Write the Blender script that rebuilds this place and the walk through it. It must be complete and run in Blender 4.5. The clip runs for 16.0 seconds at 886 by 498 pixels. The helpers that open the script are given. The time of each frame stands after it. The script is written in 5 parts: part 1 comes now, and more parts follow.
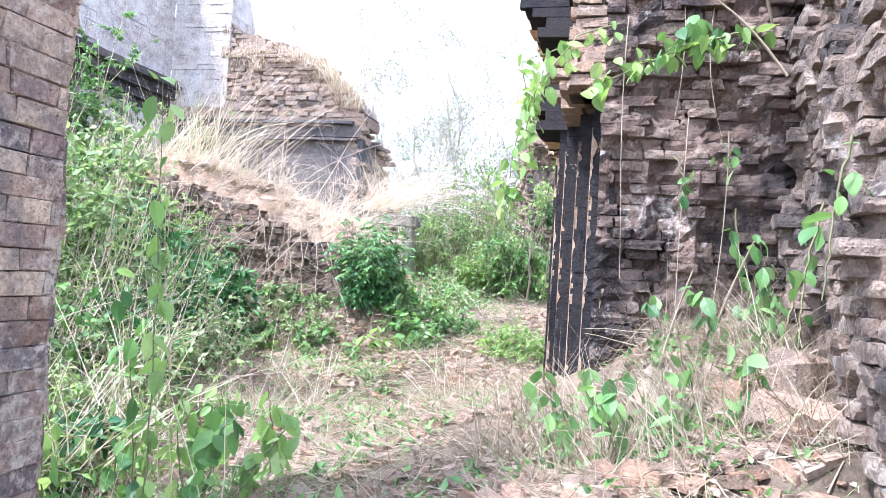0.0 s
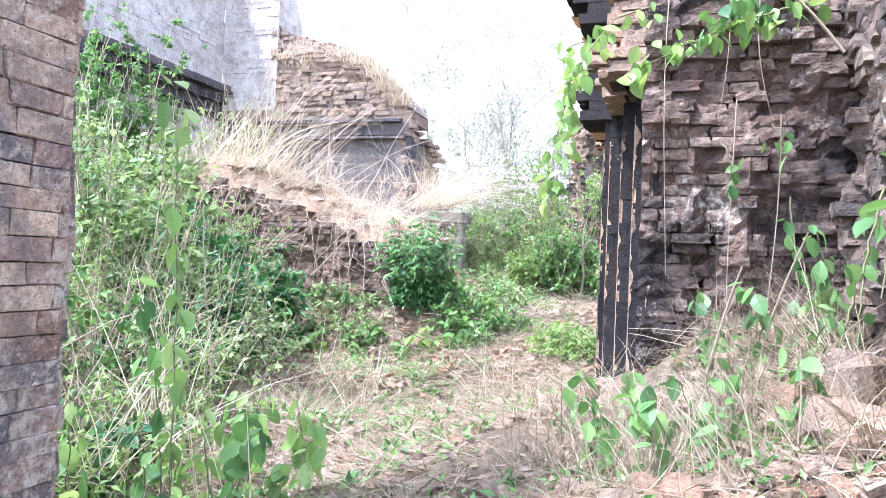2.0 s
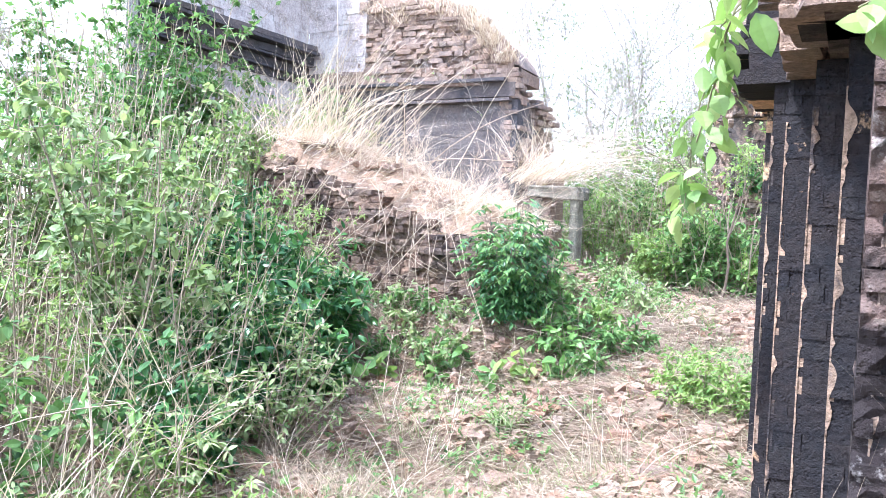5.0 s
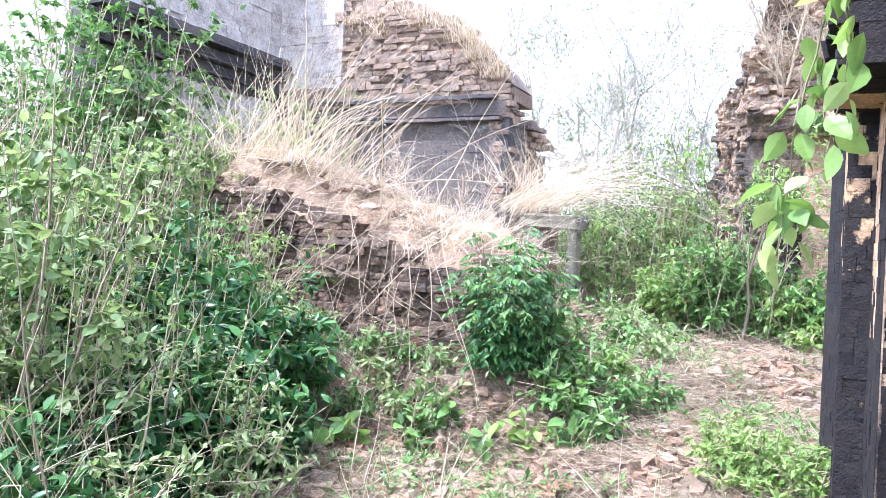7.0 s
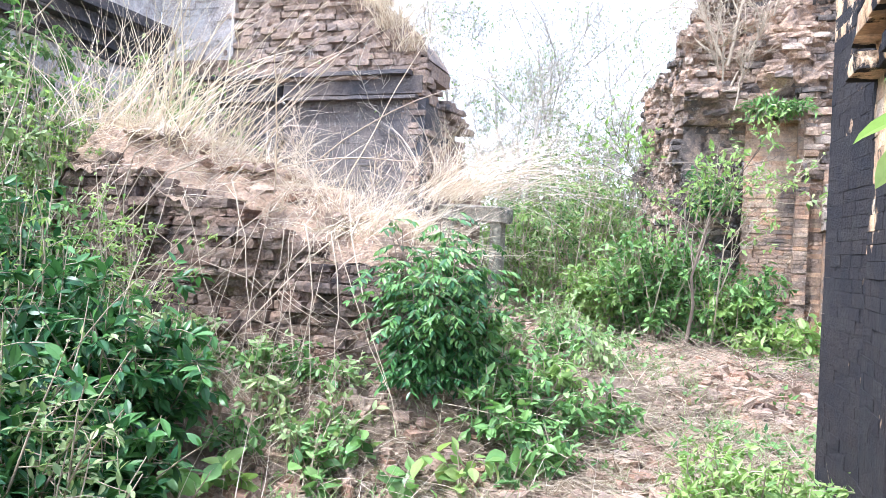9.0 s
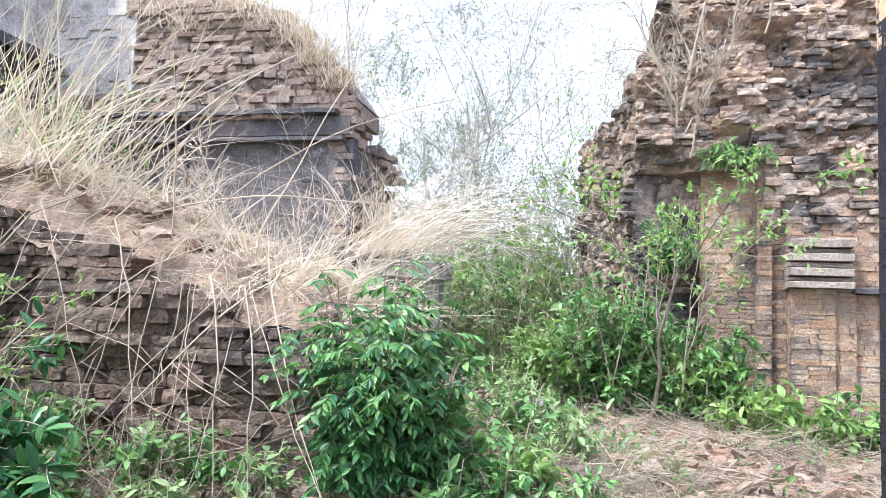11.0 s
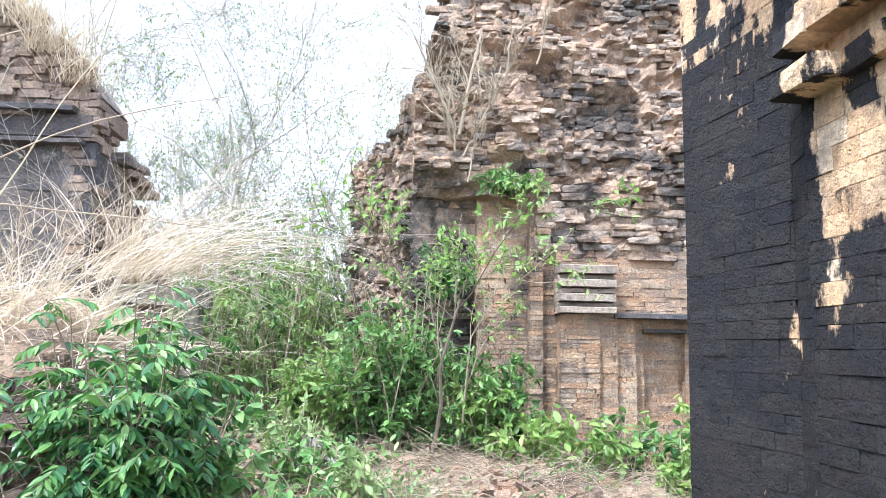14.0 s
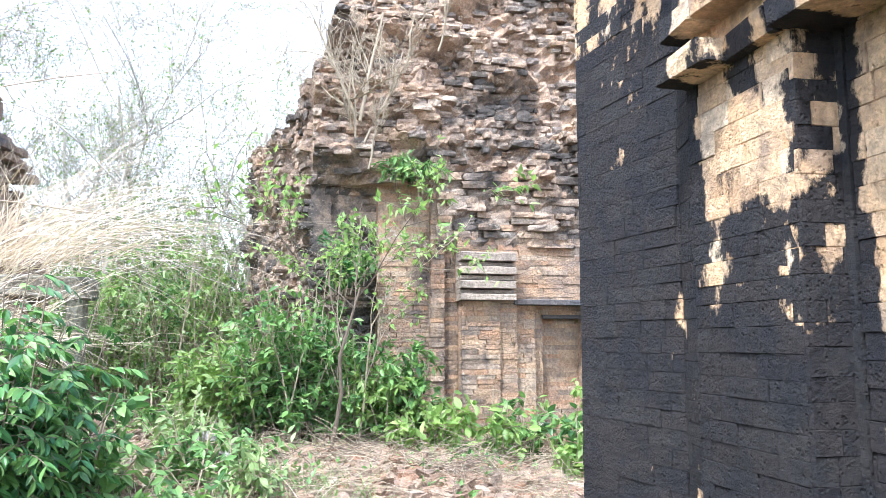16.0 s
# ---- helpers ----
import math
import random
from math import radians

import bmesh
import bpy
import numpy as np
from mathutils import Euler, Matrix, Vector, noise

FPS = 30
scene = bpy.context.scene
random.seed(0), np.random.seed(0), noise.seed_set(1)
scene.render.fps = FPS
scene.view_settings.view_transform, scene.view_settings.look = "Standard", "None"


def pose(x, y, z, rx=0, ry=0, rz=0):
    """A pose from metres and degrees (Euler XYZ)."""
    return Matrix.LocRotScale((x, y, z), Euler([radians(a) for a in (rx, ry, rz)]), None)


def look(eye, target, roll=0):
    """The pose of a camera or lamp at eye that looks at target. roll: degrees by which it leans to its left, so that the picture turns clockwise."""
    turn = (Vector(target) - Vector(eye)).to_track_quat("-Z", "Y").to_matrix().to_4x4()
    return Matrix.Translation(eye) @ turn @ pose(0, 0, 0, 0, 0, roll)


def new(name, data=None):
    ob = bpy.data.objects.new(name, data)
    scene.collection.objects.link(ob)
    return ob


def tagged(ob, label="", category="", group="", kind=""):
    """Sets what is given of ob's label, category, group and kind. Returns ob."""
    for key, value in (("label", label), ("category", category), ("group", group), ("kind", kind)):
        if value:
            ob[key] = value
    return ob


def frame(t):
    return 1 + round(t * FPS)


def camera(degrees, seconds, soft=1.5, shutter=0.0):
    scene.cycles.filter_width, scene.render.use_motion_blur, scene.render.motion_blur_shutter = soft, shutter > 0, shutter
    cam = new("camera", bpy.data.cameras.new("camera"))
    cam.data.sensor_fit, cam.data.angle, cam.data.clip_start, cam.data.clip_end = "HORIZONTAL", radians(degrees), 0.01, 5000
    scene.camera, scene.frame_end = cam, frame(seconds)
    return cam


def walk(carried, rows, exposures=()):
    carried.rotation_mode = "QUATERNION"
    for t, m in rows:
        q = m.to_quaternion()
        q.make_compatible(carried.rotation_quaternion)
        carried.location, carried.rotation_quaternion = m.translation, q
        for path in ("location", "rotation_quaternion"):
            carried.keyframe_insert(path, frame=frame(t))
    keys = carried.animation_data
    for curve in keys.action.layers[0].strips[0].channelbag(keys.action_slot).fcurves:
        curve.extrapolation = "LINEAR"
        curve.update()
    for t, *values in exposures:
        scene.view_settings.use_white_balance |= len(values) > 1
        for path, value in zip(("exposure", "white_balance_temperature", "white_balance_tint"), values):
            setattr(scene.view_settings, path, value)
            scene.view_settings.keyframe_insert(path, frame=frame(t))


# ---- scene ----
cam = camera(60.5, 16.0, soft=0.6)
METRES, EYE, TILT, LEAN, TURN = 7.0, 1.5, 0.0, 0.0, 14.2
ROWS = [
    (0.0, 0.0, 0.0, 0.0, -0.13, 1.91, -3.81),
    (0.5, 0.0003, -0.0005, 0.0, -0.25, 1.69, -3.5),
    (1.0, 0.0009, -0.0005, 0.0003, -0.48, 1.19, -3.25),
    (1.5, 0.0029, 0.004, 0.0027, 1.21, 1.71, -2.56),
    (2.0, 0.0203, 0.0243, 0.0058, 4.39, 1.28, -2.49),
    (2.5, 0.0436, 0.0505, 0.0161, 8.41, -1.44, -2.8),
    (3.0, 0.038, 0.0982, 0.0253, 10.28, -1.83, -2.85),
    (3.5, 0.0356, 0.1625, 0.0395, 10.07, -0.1, -2.38),
    (4.0, 0.0493, 0.2092, 0.0584, 10.72, -1.61, -1.65),
    (4.5, 0.0455, 0.255, 0.0661, 12.43, -2.73, -2.06),
    (5.0, 0.0366, 0.3123, 0.0802, 14.11, -2.65, -2.27),
    (7.5, -0.0271, 0.5374, 0.0746, 11.25, 0.1, -2.58),
    (8.0, -0.0384, 0.5873, 0.0715, 7.53, -1.56, -2.74),
    (10.5, -0.0895, 0.7868, 0.0617, 3.26, 4.23, -3.01),
    (11.0, -0.1, 0.833, 0.0606, -0.98, 5.29, -2.41),
    (11.5, -0.0985, 0.871, 0.0615, -3.55, 7.1, -2.82),
    (12.0, -0.1069, 0.8928, 0.0599, -6.48, 5.62, -2.44),
    (12.5, -0.1201, 0.9083, 0.0657, -9.8, 6.4, -1.99),
    (13.0, -0.1212, 0.9153, 0.0682, -13.88, 7.36, -2.3),
    (13.5, -0.1178, 0.9181, 0.0694, -16.14, 7.88, -1.93),
    (14.0, -0.1103, 0.9225, 0.0693, -18.99, 7.63, -1.02),
    (14.5, -0.1074, 0.9271, 0.0687, -20.78, 7.28, -0.54),
    (15.0, -0.1053, 0.9277, 0.0683, -23.24, 7.45, -0.5),
    (15.5, -0.1028, 0.928, 0.067, -25.44, 6.99, -0.21),
    (16.0, -0.1014, 0.9277, 0.0667, -26.05, 6.94, -0.02),
]
walk(cam, [(t, pose(0, 0, EYE, TILT, LEAN, TURN) @ pose(METRES * x, METRES * y, METRES * z, 90 + pitch, roll, yaw)) for t, x, y, z, yaw, pitch, roll in ROWS],
     [(0.0, 2.27, 5620, 14), (5.0, 2.33, 5620, 16), (8.0, 2.15, 5680, 15), (10.5, 1.9, 5750, 11), (11.0, 1.78, 5750, 10), (12.0, 1.86, 5770, 9), (14.0, 1.87, 5800, 8), (16.0, 2.03, 5800, 8)])

# ---- world, sun, exposure ----
SUN_EL, SUN_AZ = 60.0, 222.0
world = bpy.data.worlds.new("hazy_sky")
scene.world = world
world.use_nodes = True
wn, wl = world.node_tree.nodes, world.node_tree.links
sky = wn.new("ShaderNodeTexSky")
sky.sky_type = "NISHITA"
sky.sun_disc = False
sky.sun_elevation, sky.sun_rotation = radians(SUN_EL), radians(SUN_AZ)
sky.air_density, sky.dust_density, sky.ozone_density = 1.0, 1.5, 1.0
haze = wn.new("ShaderNodeHueSaturation")
haze.inputs["Saturation"].default_value = 0.5
haze.inputs["Value"].default_value = 1.35
wl.new(sky.outputs[0], haze.inputs["Color"])
wl.new(haze.outputs[0], wn["Background"].inputs["Color"])
wn["Background"].inputs["Strength"].default_value = 0.15
sun_data = bpy.data.lights.new("sun", "SUN")
sun_data.energy, sun_data.angle, sun_data.color = 2.3, radians(6), (1.0, 0.97, 0.92)
sun = new("sun", sun_data)
sun.matrix_world = look((0, 0, 20), Vector((0, 0, 20)) - 10 * Vector((math.sin(radians(SUN_AZ)) * math.cos(radians(SUN_EL)),
                        math.cos(radians(SUN_AZ)) * math.cos(radians(SUN_EL)), math.sin(radians(SUN_EL)))))


# ---- materials ----
def ramp(nt, stops):
    r = nt.nodes.new("ShaderNodeValToRGB")
    e = r.color_ramp.elements
    while len(e) < len(stops):
        e.new(0.5)
    for el, (p, c) in zip(e, stops):
        el.position, el.color = p, (*c, 1) if len(c) == 3 else c
    return r


def noise_tex(nt, scale, detail=6.0, rough=0.6, coord=None, distort=0.0):
    n = nt.nodes.new("ShaderNodeTexNoise")
    n.inputs["Scale"].default_value, n.inputs["Detail"].default_value = scale, detail
    n.inputs["Roughness"].default_value, n.inputs["Distortion"].default_value = rough, distort
    if coord is not None:
        nt.links.new(coord, n.inputs["Vector"])
    return n.outputs["Fac"]


def mixc(nt, fac, a, b, blend="MIX"):
    m = nt.nodes.new("ShaderNodeMix")
    m.data_type, m.blend_type = "RGBA", blend
    for sock, v in ((m.inputs[0], fac), (m.inputs[6], a), (m.inputs[7], b)):
        if isinstance(v, (int, float)):
            sock.default_value = v
        elif isinstance(v, tuple):
            sock.default_value = (*v, 1)
        else:
            nt.links.new(v, sock)
    return m.outputs[2]


def calc(nt, op, a, b=0.0):
    m = nt.nodes.new("ShaderNodeMath")
    m.operation = op
    for sock, v in ((m.inputs[0], a), (m.inputs[1], b)):
        if isinstance(v, (int, float)):
            sock.default_value = v
        else:
            nt.links.new(v, sock)
    return m.outputs[0]


def start_mat(name):
    m = bpy.data.materials.new(name)
    m.use_nodes = True
    nt = m.node_tree
    geo = nt.nodes.new("ShaderNodeNewGeometry")
    info = nt.nodes.new("ShaderNodeObjectInfo")
    rnd = calc(nt, "FRACT", calc(nt, "ADD", geo.outputs["Random Per Island"], info.outputs["Random"]))
    return m, nt, nt.nodes["Principled BSDF"], geo.outputs["Position"], rnd


def ramp_fac(nt, value, lo, hi):
    r = ramp(nt, [(lo, (0, 0, 0)), (hi, (1, 1, 1))])
    nt.links.new(value, r.inputs[0])
    return r.outputs[0]


def set_bump(nt, bsdf, height, strength, dist):
    b = nt.nodes.new("ShaderNodeBump")
    b.inputs["Strength"].default_value, b.inputs["Distance"].default_value = strength, dist
    nt.links.new(height, b.inputs["Height"])
    nt.links.new(b.outputs[0], bsdf.inputs["Normal"])


def brick_material(name, palette, soot=(0.62, 0.72), soot_col=(0.022, 0.022, 0.026), lime=(0.66, 0.74), lime_col=(0.55, 0.53, 0.49),
                   soot_scale=0.7, rough=0.92, stretch=1.0, zone=False, grain_amt=0.95):
    """Old fired brick: a tone for each brick, fine grain, black weathering and pale lichen in patches."""
    m, nt, bsdf, pos, rnd = start_mat(name)
    r = ramp(nt, [(i / (len(palette) - 1), c) for i, c in enumerate(palette)])
    nt.links.new(rnd, r.inputs[0])
    grain = noise_tex(nt, 38, 8, 0.7, pos)
    blot = noise_tex(nt, 5, 6, 0.65, pos)
    c = mixc(nt, grain_amt, r.outputs[0], mixc(nt, ramp_fac(nt, grain, 0.25, 0.75), (0.38, 0.37, 0.37), (1.65, 1.62, 1.58)), "MULTIPLY")
    c = mixc(nt, calc(nt, "MULTIPLY", ramp_fac(nt, blot, 0.45, 0.65), 0.65), c, (0.19, 0.155, 0.14))
    mp = nt.nodes.new("ShaderNodeMapping")
    mp.inputs["Scale"].default_value = (1, 1, stretch)
    nt.links.new(pos, mp.inputs["Vector"])
    sootn = calc(nt, "ADD", calc(nt, "MULTIPLY", noise_tex(nt, 2.6 if zone else soot_scale, 4, 0.6, mp.outputs[0], 0.4), 0.62 if zone else 0.72),
                 calc(nt, "MULTIPLY", noise_tex(nt, 9, 6, 0.7, mp.outputs[0]), 0.38 if zone else 0.28))
    sootn = calc(nt, "ADD", sootn, calc(nt, "MULTIPLY", calc(nt, "SUBTRACT", rnd, 0.5), 0.10 if zone else 0.11))
    if zone:
        xyz = nt.nodes.new("ShaderNodeSeparateXYZ")
        nt.links.new(pos, xyz.inputs[0])

        def span(sock, a, b):
            mr = nt.nodes.new("ShaderNodeMapRange")
            mr.inputs["From Min"].default_value, mr.inputs["From Max"].default_value = a, b
            nt.links.new(xyz.outputs[sock], mr.inputs["Value"])
            return mr.outputs[0]
        # bare patches skip the slot near y 7.95, whose black stands for recess shade
        bare = calc(nt, "MULTIPLY", calc(nt, "MULTIPLY", span("Y", 7.9, 8.06), span("Y", 8.56, 8.45)), span("Z", 1.85, 2.55))
        bare = calc(nt, "ADD", bare, calc(nt, "MULTIPLY", calc(nt, "MULTIPLY", span("Y", 8.72, 8.8), span("Z", 2.85, 3.5)), 0.8))
        bare = calc(nt, "ADD", bare, calc(nt, "MULTIPLY", calc(nt, "MULTIPLY", calc(nt, "MULTIPLY", span("Y", 7.45, 7.55), span("Y", 7.93, 7.85)), span("Z", 1.4, 2.0)), 1.0))
        sootn = calc(nt, "SUBTRACT", sootn, calc(nt, "MULTIPLY", bare, 0.215))
        sootn = calc(nt, "ADD", sootn, calc(nt, "MULTIPLY", calc(nt, "SUBTRACT", 1.0, bare), 0.045))
    if soot:
        c = mixc(nt, calc(nt, "MULTIPLY", ramp_fac(nt, sootn, *soot), 0.965 if zone else 0.93), c, mixc(nt, grain, soot_col, tuple(v * (1.7 if zone else 2.6) for v in soot_col)))
    if lime:
        limen = calc(nt, "ADD", calc(nt, "MULTIPLY", noise_tex(nt, 2.2, 5, 0.6, pos, 0.6), 0.55), calc(nt, "MULTIPLY", noise_tex(nt, 24, 5, 0.7, pos), 0.45))
        c = mixc(nt, calc(nt, "MULTIPLY", ramp_fac(nt, limen, *lime), 0.8), c, lime_col)
    nt.links.new(c, bsdf.inputs["Base Color"])
    bsdf.inputs["Roughness"].default_value = rough
    bsdf.inputs["Specular IOR Level"].default_value = 0.1 if zone else 0.25
    pits = nt.nodes.new("ShaderNodeTexVoronoi")
    pits.inputs["Scale"].default_value = 46
    nt.links.new(pos, pits.inputs["Vector"])
    pit = calc(nt, "MULTIPLY", ramp_fac(nt, pits.outputs["Distance"], 0.10, 0.3), 0.22)
    relief = calc(nt, "ADD", calc(nt, "MULTIPLY", noise_tex(nt, 14, 6, 0.7, pos), 0.7), calc(nt, "MULTIPLY", grain, 0.6))
    set_bump(nt, bsdf, calc(nt, "ADD", relief, pit), 1.0, 0.04 if not zone else 0.028)
    return m


def leaf_material(name, palette, sheen=0.42, through_light=0.3):
    m, nt, bsdf, pos, rnd = start_mat(name)
    r = ramp(nt, [(i / (len(palette) - 1), c) for i, c in enumerate(palette)])
    nt.links.new(rnd, r.inputs[0])
    c = mixc(nt, 0.35, r.outputs[0], mixc(nt, noise_tex(nt, 1.6, 3, 0.5, pos), (0.45, 0.5, 0.4), (1.5, 1.4, 1.3)), "MULTIPLY")
    c = mixc(nt, 0.3, c, mixc(nt, noise_tex(nt, 60, 4, 0.6, pos), (0.5, 0.5, 0.5), (1.5, 1.5, 1.5)), "MULTIPLY")
    nt.links.new(c, bsdf.inputs["Base Color"])
    bsdf.inputs["Roughness"].default_value = sheen
    bsdf.inputs["Specular IOR Level"].default_value = 0.35
    tr = nt.nodes.new("ShaderNodeBsdfTranslucent")
    nt.links.new(mixc(nt, 1.0, c, (1.38, 1.42, 1.0), "MULTIPLY"), tr.inputs["Color"])
    mx = nt.nodes.new("ShaderNodeMixShader")
    mx.inputs[0].default_value = through_light
    nt.links.new(bsdf.outputs[0], mx.inputs[1])
    nt.links.new(tr.outputs[0], mx.inputs[2])
    nt.links.new(mx.outputs[0], nt.nodes["Material Output"].inputs["Surface"])
    return m


def bark_material(name, a, b, scale=30):
    m, nt, bsdf, pos, rnd = start_mat(name)
    g = noise_tex(nt, scale, 8, 0.7, pos)
    c = mixc(nt, g, a, b)
    c = mixc(nt, 0.5, c, mixc(nt, rnd, (0.7, 0.7, 0.7), (1.3, 1.3, 1.3)), "MULTIPLY")
    nt.links.new(c, bsdf.inputs["Base Color"])
    bsdf.inputs["Roughness"].default_value = 0.85
    set_bump(nt, bsdf, g, 0.6, 0.01)
    return m


def earth_material(name):
    m, nt, bsdf, pos, rnd = start_mat(name)
    big, mid, fine = noise_tex(nt, 0.9, 4, 0.55, pos, 0.5), noise_tex(nt, 6, 7, 0.65, pos), noise_tex(nt, 55, 8, 0.75, pos)
    c = mixc(nt, ramp_fac(nt, mid, 0.35, 0.65), (0.115, 0.088, 0.068), (0.285, 0.225, 0.175))
    c = mixc(nt, calc(nt, "MULTIPLY", ramp_fac(nt, big, 0.5, 0.68), 0.7), c, (0.27, 0.175, 0.125))
    c = mixc(nt, 0.8, c, mixc(nt, fine, (0.4, 0.4, 0.4), (1.6, 1.58, 1.55)), "MULTIPLY")
    nt.links.new(c, bsdf.inputs["Base Color"])
    bsdf.inputs["Roughness"].default_value = 0.95
    bsdf.inputs["Specular IOR Level"].default_value = 0.15
    set_bump(nt, bsdf, calc(nt, "ADD", mid, calc(nt, "MULTIPLY", fine, 0.6)), 1.0, 0.05)
    return m


mat_left = brick_material("brick_warm_grey", [(0.28, 0.185, 0.145), (0.56, 0.41, 0.31), (0.36, 0.25, 0.215), (0.70, 0.54, 0.40), (0.25, 0.175, 0.15), (0.60, 0.45, 0.35)], soot=(0.46, 0.62), soot_col=(0.075, 0.07, 0.08), lime=(0.5, 0.58), lime_col=(0.70, 0.60, 0.50), soot_scale=1.3)
mat_inner = brick_material("brick_dark_eroded", [(0.13, 0.095, 0.085), (0.26, 0.195, 0.165), (0.17, 0.115, 0.098), (0.36, 0.285, 0.24), (0.21, 0.145, 0.12)], soot=(0.45, 0.57), soot_col=(0.018, 0.015, 0.016), lime=(0.565, 0.66), lime_col=(0.52, 0.49, 0.46), soot_scale=1.5)
mat_jamb = brick_material("brick_sooted_orange", [(0.56, 0.37, 0.225), (0.70, 0.49, 0.31), (0.45, 0.29, 0.175), (0.74, 0.58, 0.42), (0.60, 0.37, 0.20)], soot=(0.37, 0.405), soot_col=(0.0108, 0.0135, 0.019), lime=(0.69, 0.73), lime_col=(0.6, 0.56, 0.5), soot_scale=1.3, rough=0.95, stretch=0.7, zone=True, grain_amt=0.75)
mat_inner_pale = brick_material("brick_pale_eroded", [(0.19, 0.145, 0.12), (0.31, 0.245, 0.205), (0.24, 0.175, 0.14), (0.38, 0.31, 0.26), (0.28, 0.20, 0.15)], soot=(0.48, 0.61), soot_col=(0.035, 0.03, 0.03), lime=(0.55, 0.66), lime_col=(0.52, 0.49, 0.46), soot_scale=1.7)
mat_tower = brick_material("brick_tower", [(0.27, 0.20, 0.155), (0.45, 0.345, 0.265), (0.38, 0.255, 0.175), (0.50, 0.405, 0.325), (0.22, 0.185, 0.165), (0.43, 0.305, 0.215)], soot=(0.465, 0.575), soot_col=(0.04, 0.036, 0.034), lime=(0.58, 0.7), soot_scale=0.6)
mat_low = brick_material("brick_low_wall", [(0.12, 0.083, 0.065), (0.22, 0.155, 0.118), (0.155, 0.115, 0.092), (0.28, 0.205, 0.155), (0.17, 0.108, 0.078)], soot=(0.52, 0.66), lime=(0.66, 0.78), soot_scale=0.9)
mat_north = brick_material("brick_cornice_wall", [(0.26, 0.19, 0.15), (0.36, 0.27, 0.21), (0.30, 0.23, 0.19), (0.40, 0.31, 0.25)], soot=(0.52, 0.68), soot_col=(0.05, 0.05, 0.055), lime=(0.62, 0.75), soot_scale=0.6)
mat_pale = brick_material("brick_pale_lichen", [(0.42, 0.38, 0.36), (0.55, 0.51, 0.49), (0.48, 0.43, 0.42)], soot=(0.56, 0.7), soot_col=(0.10, 0.09, 0.09), lime=(0.45, 0.62), lime_col=(0.66, 0.64, 0.63))
mat_tan_worn = brick_material("brick_tan_worn", [(0.33, 0.23, 0.17), (0.42, 0.30, 0.22), (0.28, 0.20, 0.16), (0.46, 0.36, 0.29)], soot=(0.55, 0.66), lime=(0.6, 0.72), soot_scale=1.1)
mat_reveal = brick_material("brick_reveal_orange", [(0.42, 0.28, 0.18), (0.52, 0.36, 0.23), (0.36, 0.23, 0.15)], soot=(0.42, 0.47), soot_col=(0.007, 0.007, 0.010), lime=(0.64, 0.7), soot_scale=2.2, stretch=0.35)
mat_arris = brick_material("brick_bare_edge", [(0.36, 0.25, 0.175), (0.48, 0.36, 0.27)], soot=(0.50, 0.56), lime=(0.6, 0.7), soot_scale=2.5, stretch=0.6)
mat_tower_smooth = brick_material("brick_tower_smooth", [(0.32, 0.205, 0.135), (0.44, 0.315, 0.215), (0.38, 0.225, 0.14), (0.47, 0.36, 0.265), (0.29, 0.21, 0.16), (0.50, 0.34, 0.22)], soot=(0.51, 0.64), soot_col=(0.06, 0.05, 0.045), lime=(0.6, 0.7), soot_scale=1.2, stretch=0.4, grain_amt=0.8)
mat_capital = brick_material("moulding_tan_grey", [(0.26, 0.215, 0.18), (0.38, 0.32, 0.27), (0.30, 0.25, 0.21)], soot=(0.55, 0.68), soot_col=(0.05, 0.046, 0.044), lime=(0.55, 0.68), soot_scale=3.0)
mat_lintel = brick_material("stone_mossy", [(0.24, 0.25, 0.20), (0.33, 0.32, 0.27)], soot=(0.5, 0.66), soot_col=(0.05, 0.055, 0.045), lime=(0.55, 0.68), soot_scale=2.5)
mat_plinth = brick_material("plaster_grey_band", [(0.10, 0.094, 0.096), (0.155, 0.142, 0.138), (0.125, 0.118, 0.118)], soot=(0.46, 0.66), soot_col=(0.035, 0.036, 0.042), lime=(0.58, 0.72), stretch=0.3)
mat_mould = brick_material("moulding_weathered", [(0.10, 0.085, 0.08), (0.17, 0.145, 0.135), (0.13, 0.11, 0.105)], soot=(0.40, 0.58), soot_col=(0.04, 0.04, 0.045), lime=(0.6, 0.72))
mat_stone = brick_material("rubble_stone", [(0.26, 0.18, 0.135), (0.36, 0.275, 0.21), (0.32, 0.19, 0.13), (0.42, 0.345, 0.28)], soot=(0.64, 0.8), lime=(0.64, 0.76))
mat_earth = earth_material("dry_earth")
mat_bank = brick_material("crumbled_brick_earth", [(0.40, 0.29, 0.215), (0.48, 0.36, 0.275)], soot=(0.62, 0.8), soot_col=(0.10, 0.08, 0.065), lime=(0.55, 0.7), lime_col=(0.58, 0.48, 0.39), soot_scale=1.6)
GREEN = [(0.045, 0.115, 0.045), (0.12, 0.24, 0.08), (0.19, 0.345, 0.11), (0.075, 0.17, 0.06), (0.27, 0.41, 0.17)]
mat_leaf = leaf_material("leaf_fresh", GREEN)
mat_leaf_dark = leaf_material("leaf_deep", [(0.022, 0.085, 0.04), (0.05, 0.14, 0.05), (0.085, 0.21, 0.06), (0.03, 0.10, 0.045)], 0.36, 0.25)
mat_leaf_light = leaf_material("leaf_lime", [(0.17, 0.29, 0.085), (0.29, 0.42, 0.14), (0.125, 0.235, 0.075), (0.37, 0.47, 0.20)], 0.45, 0.38)
mat_leaf_dusty = leaf_material("leaf_dusty", [(0.135, 0.22, 0.095), (0.24, 0.34, 0.155), (0.34, 0.42, 0.215), (0.10, 0.175, 0.07)], 0.5, 0.32)
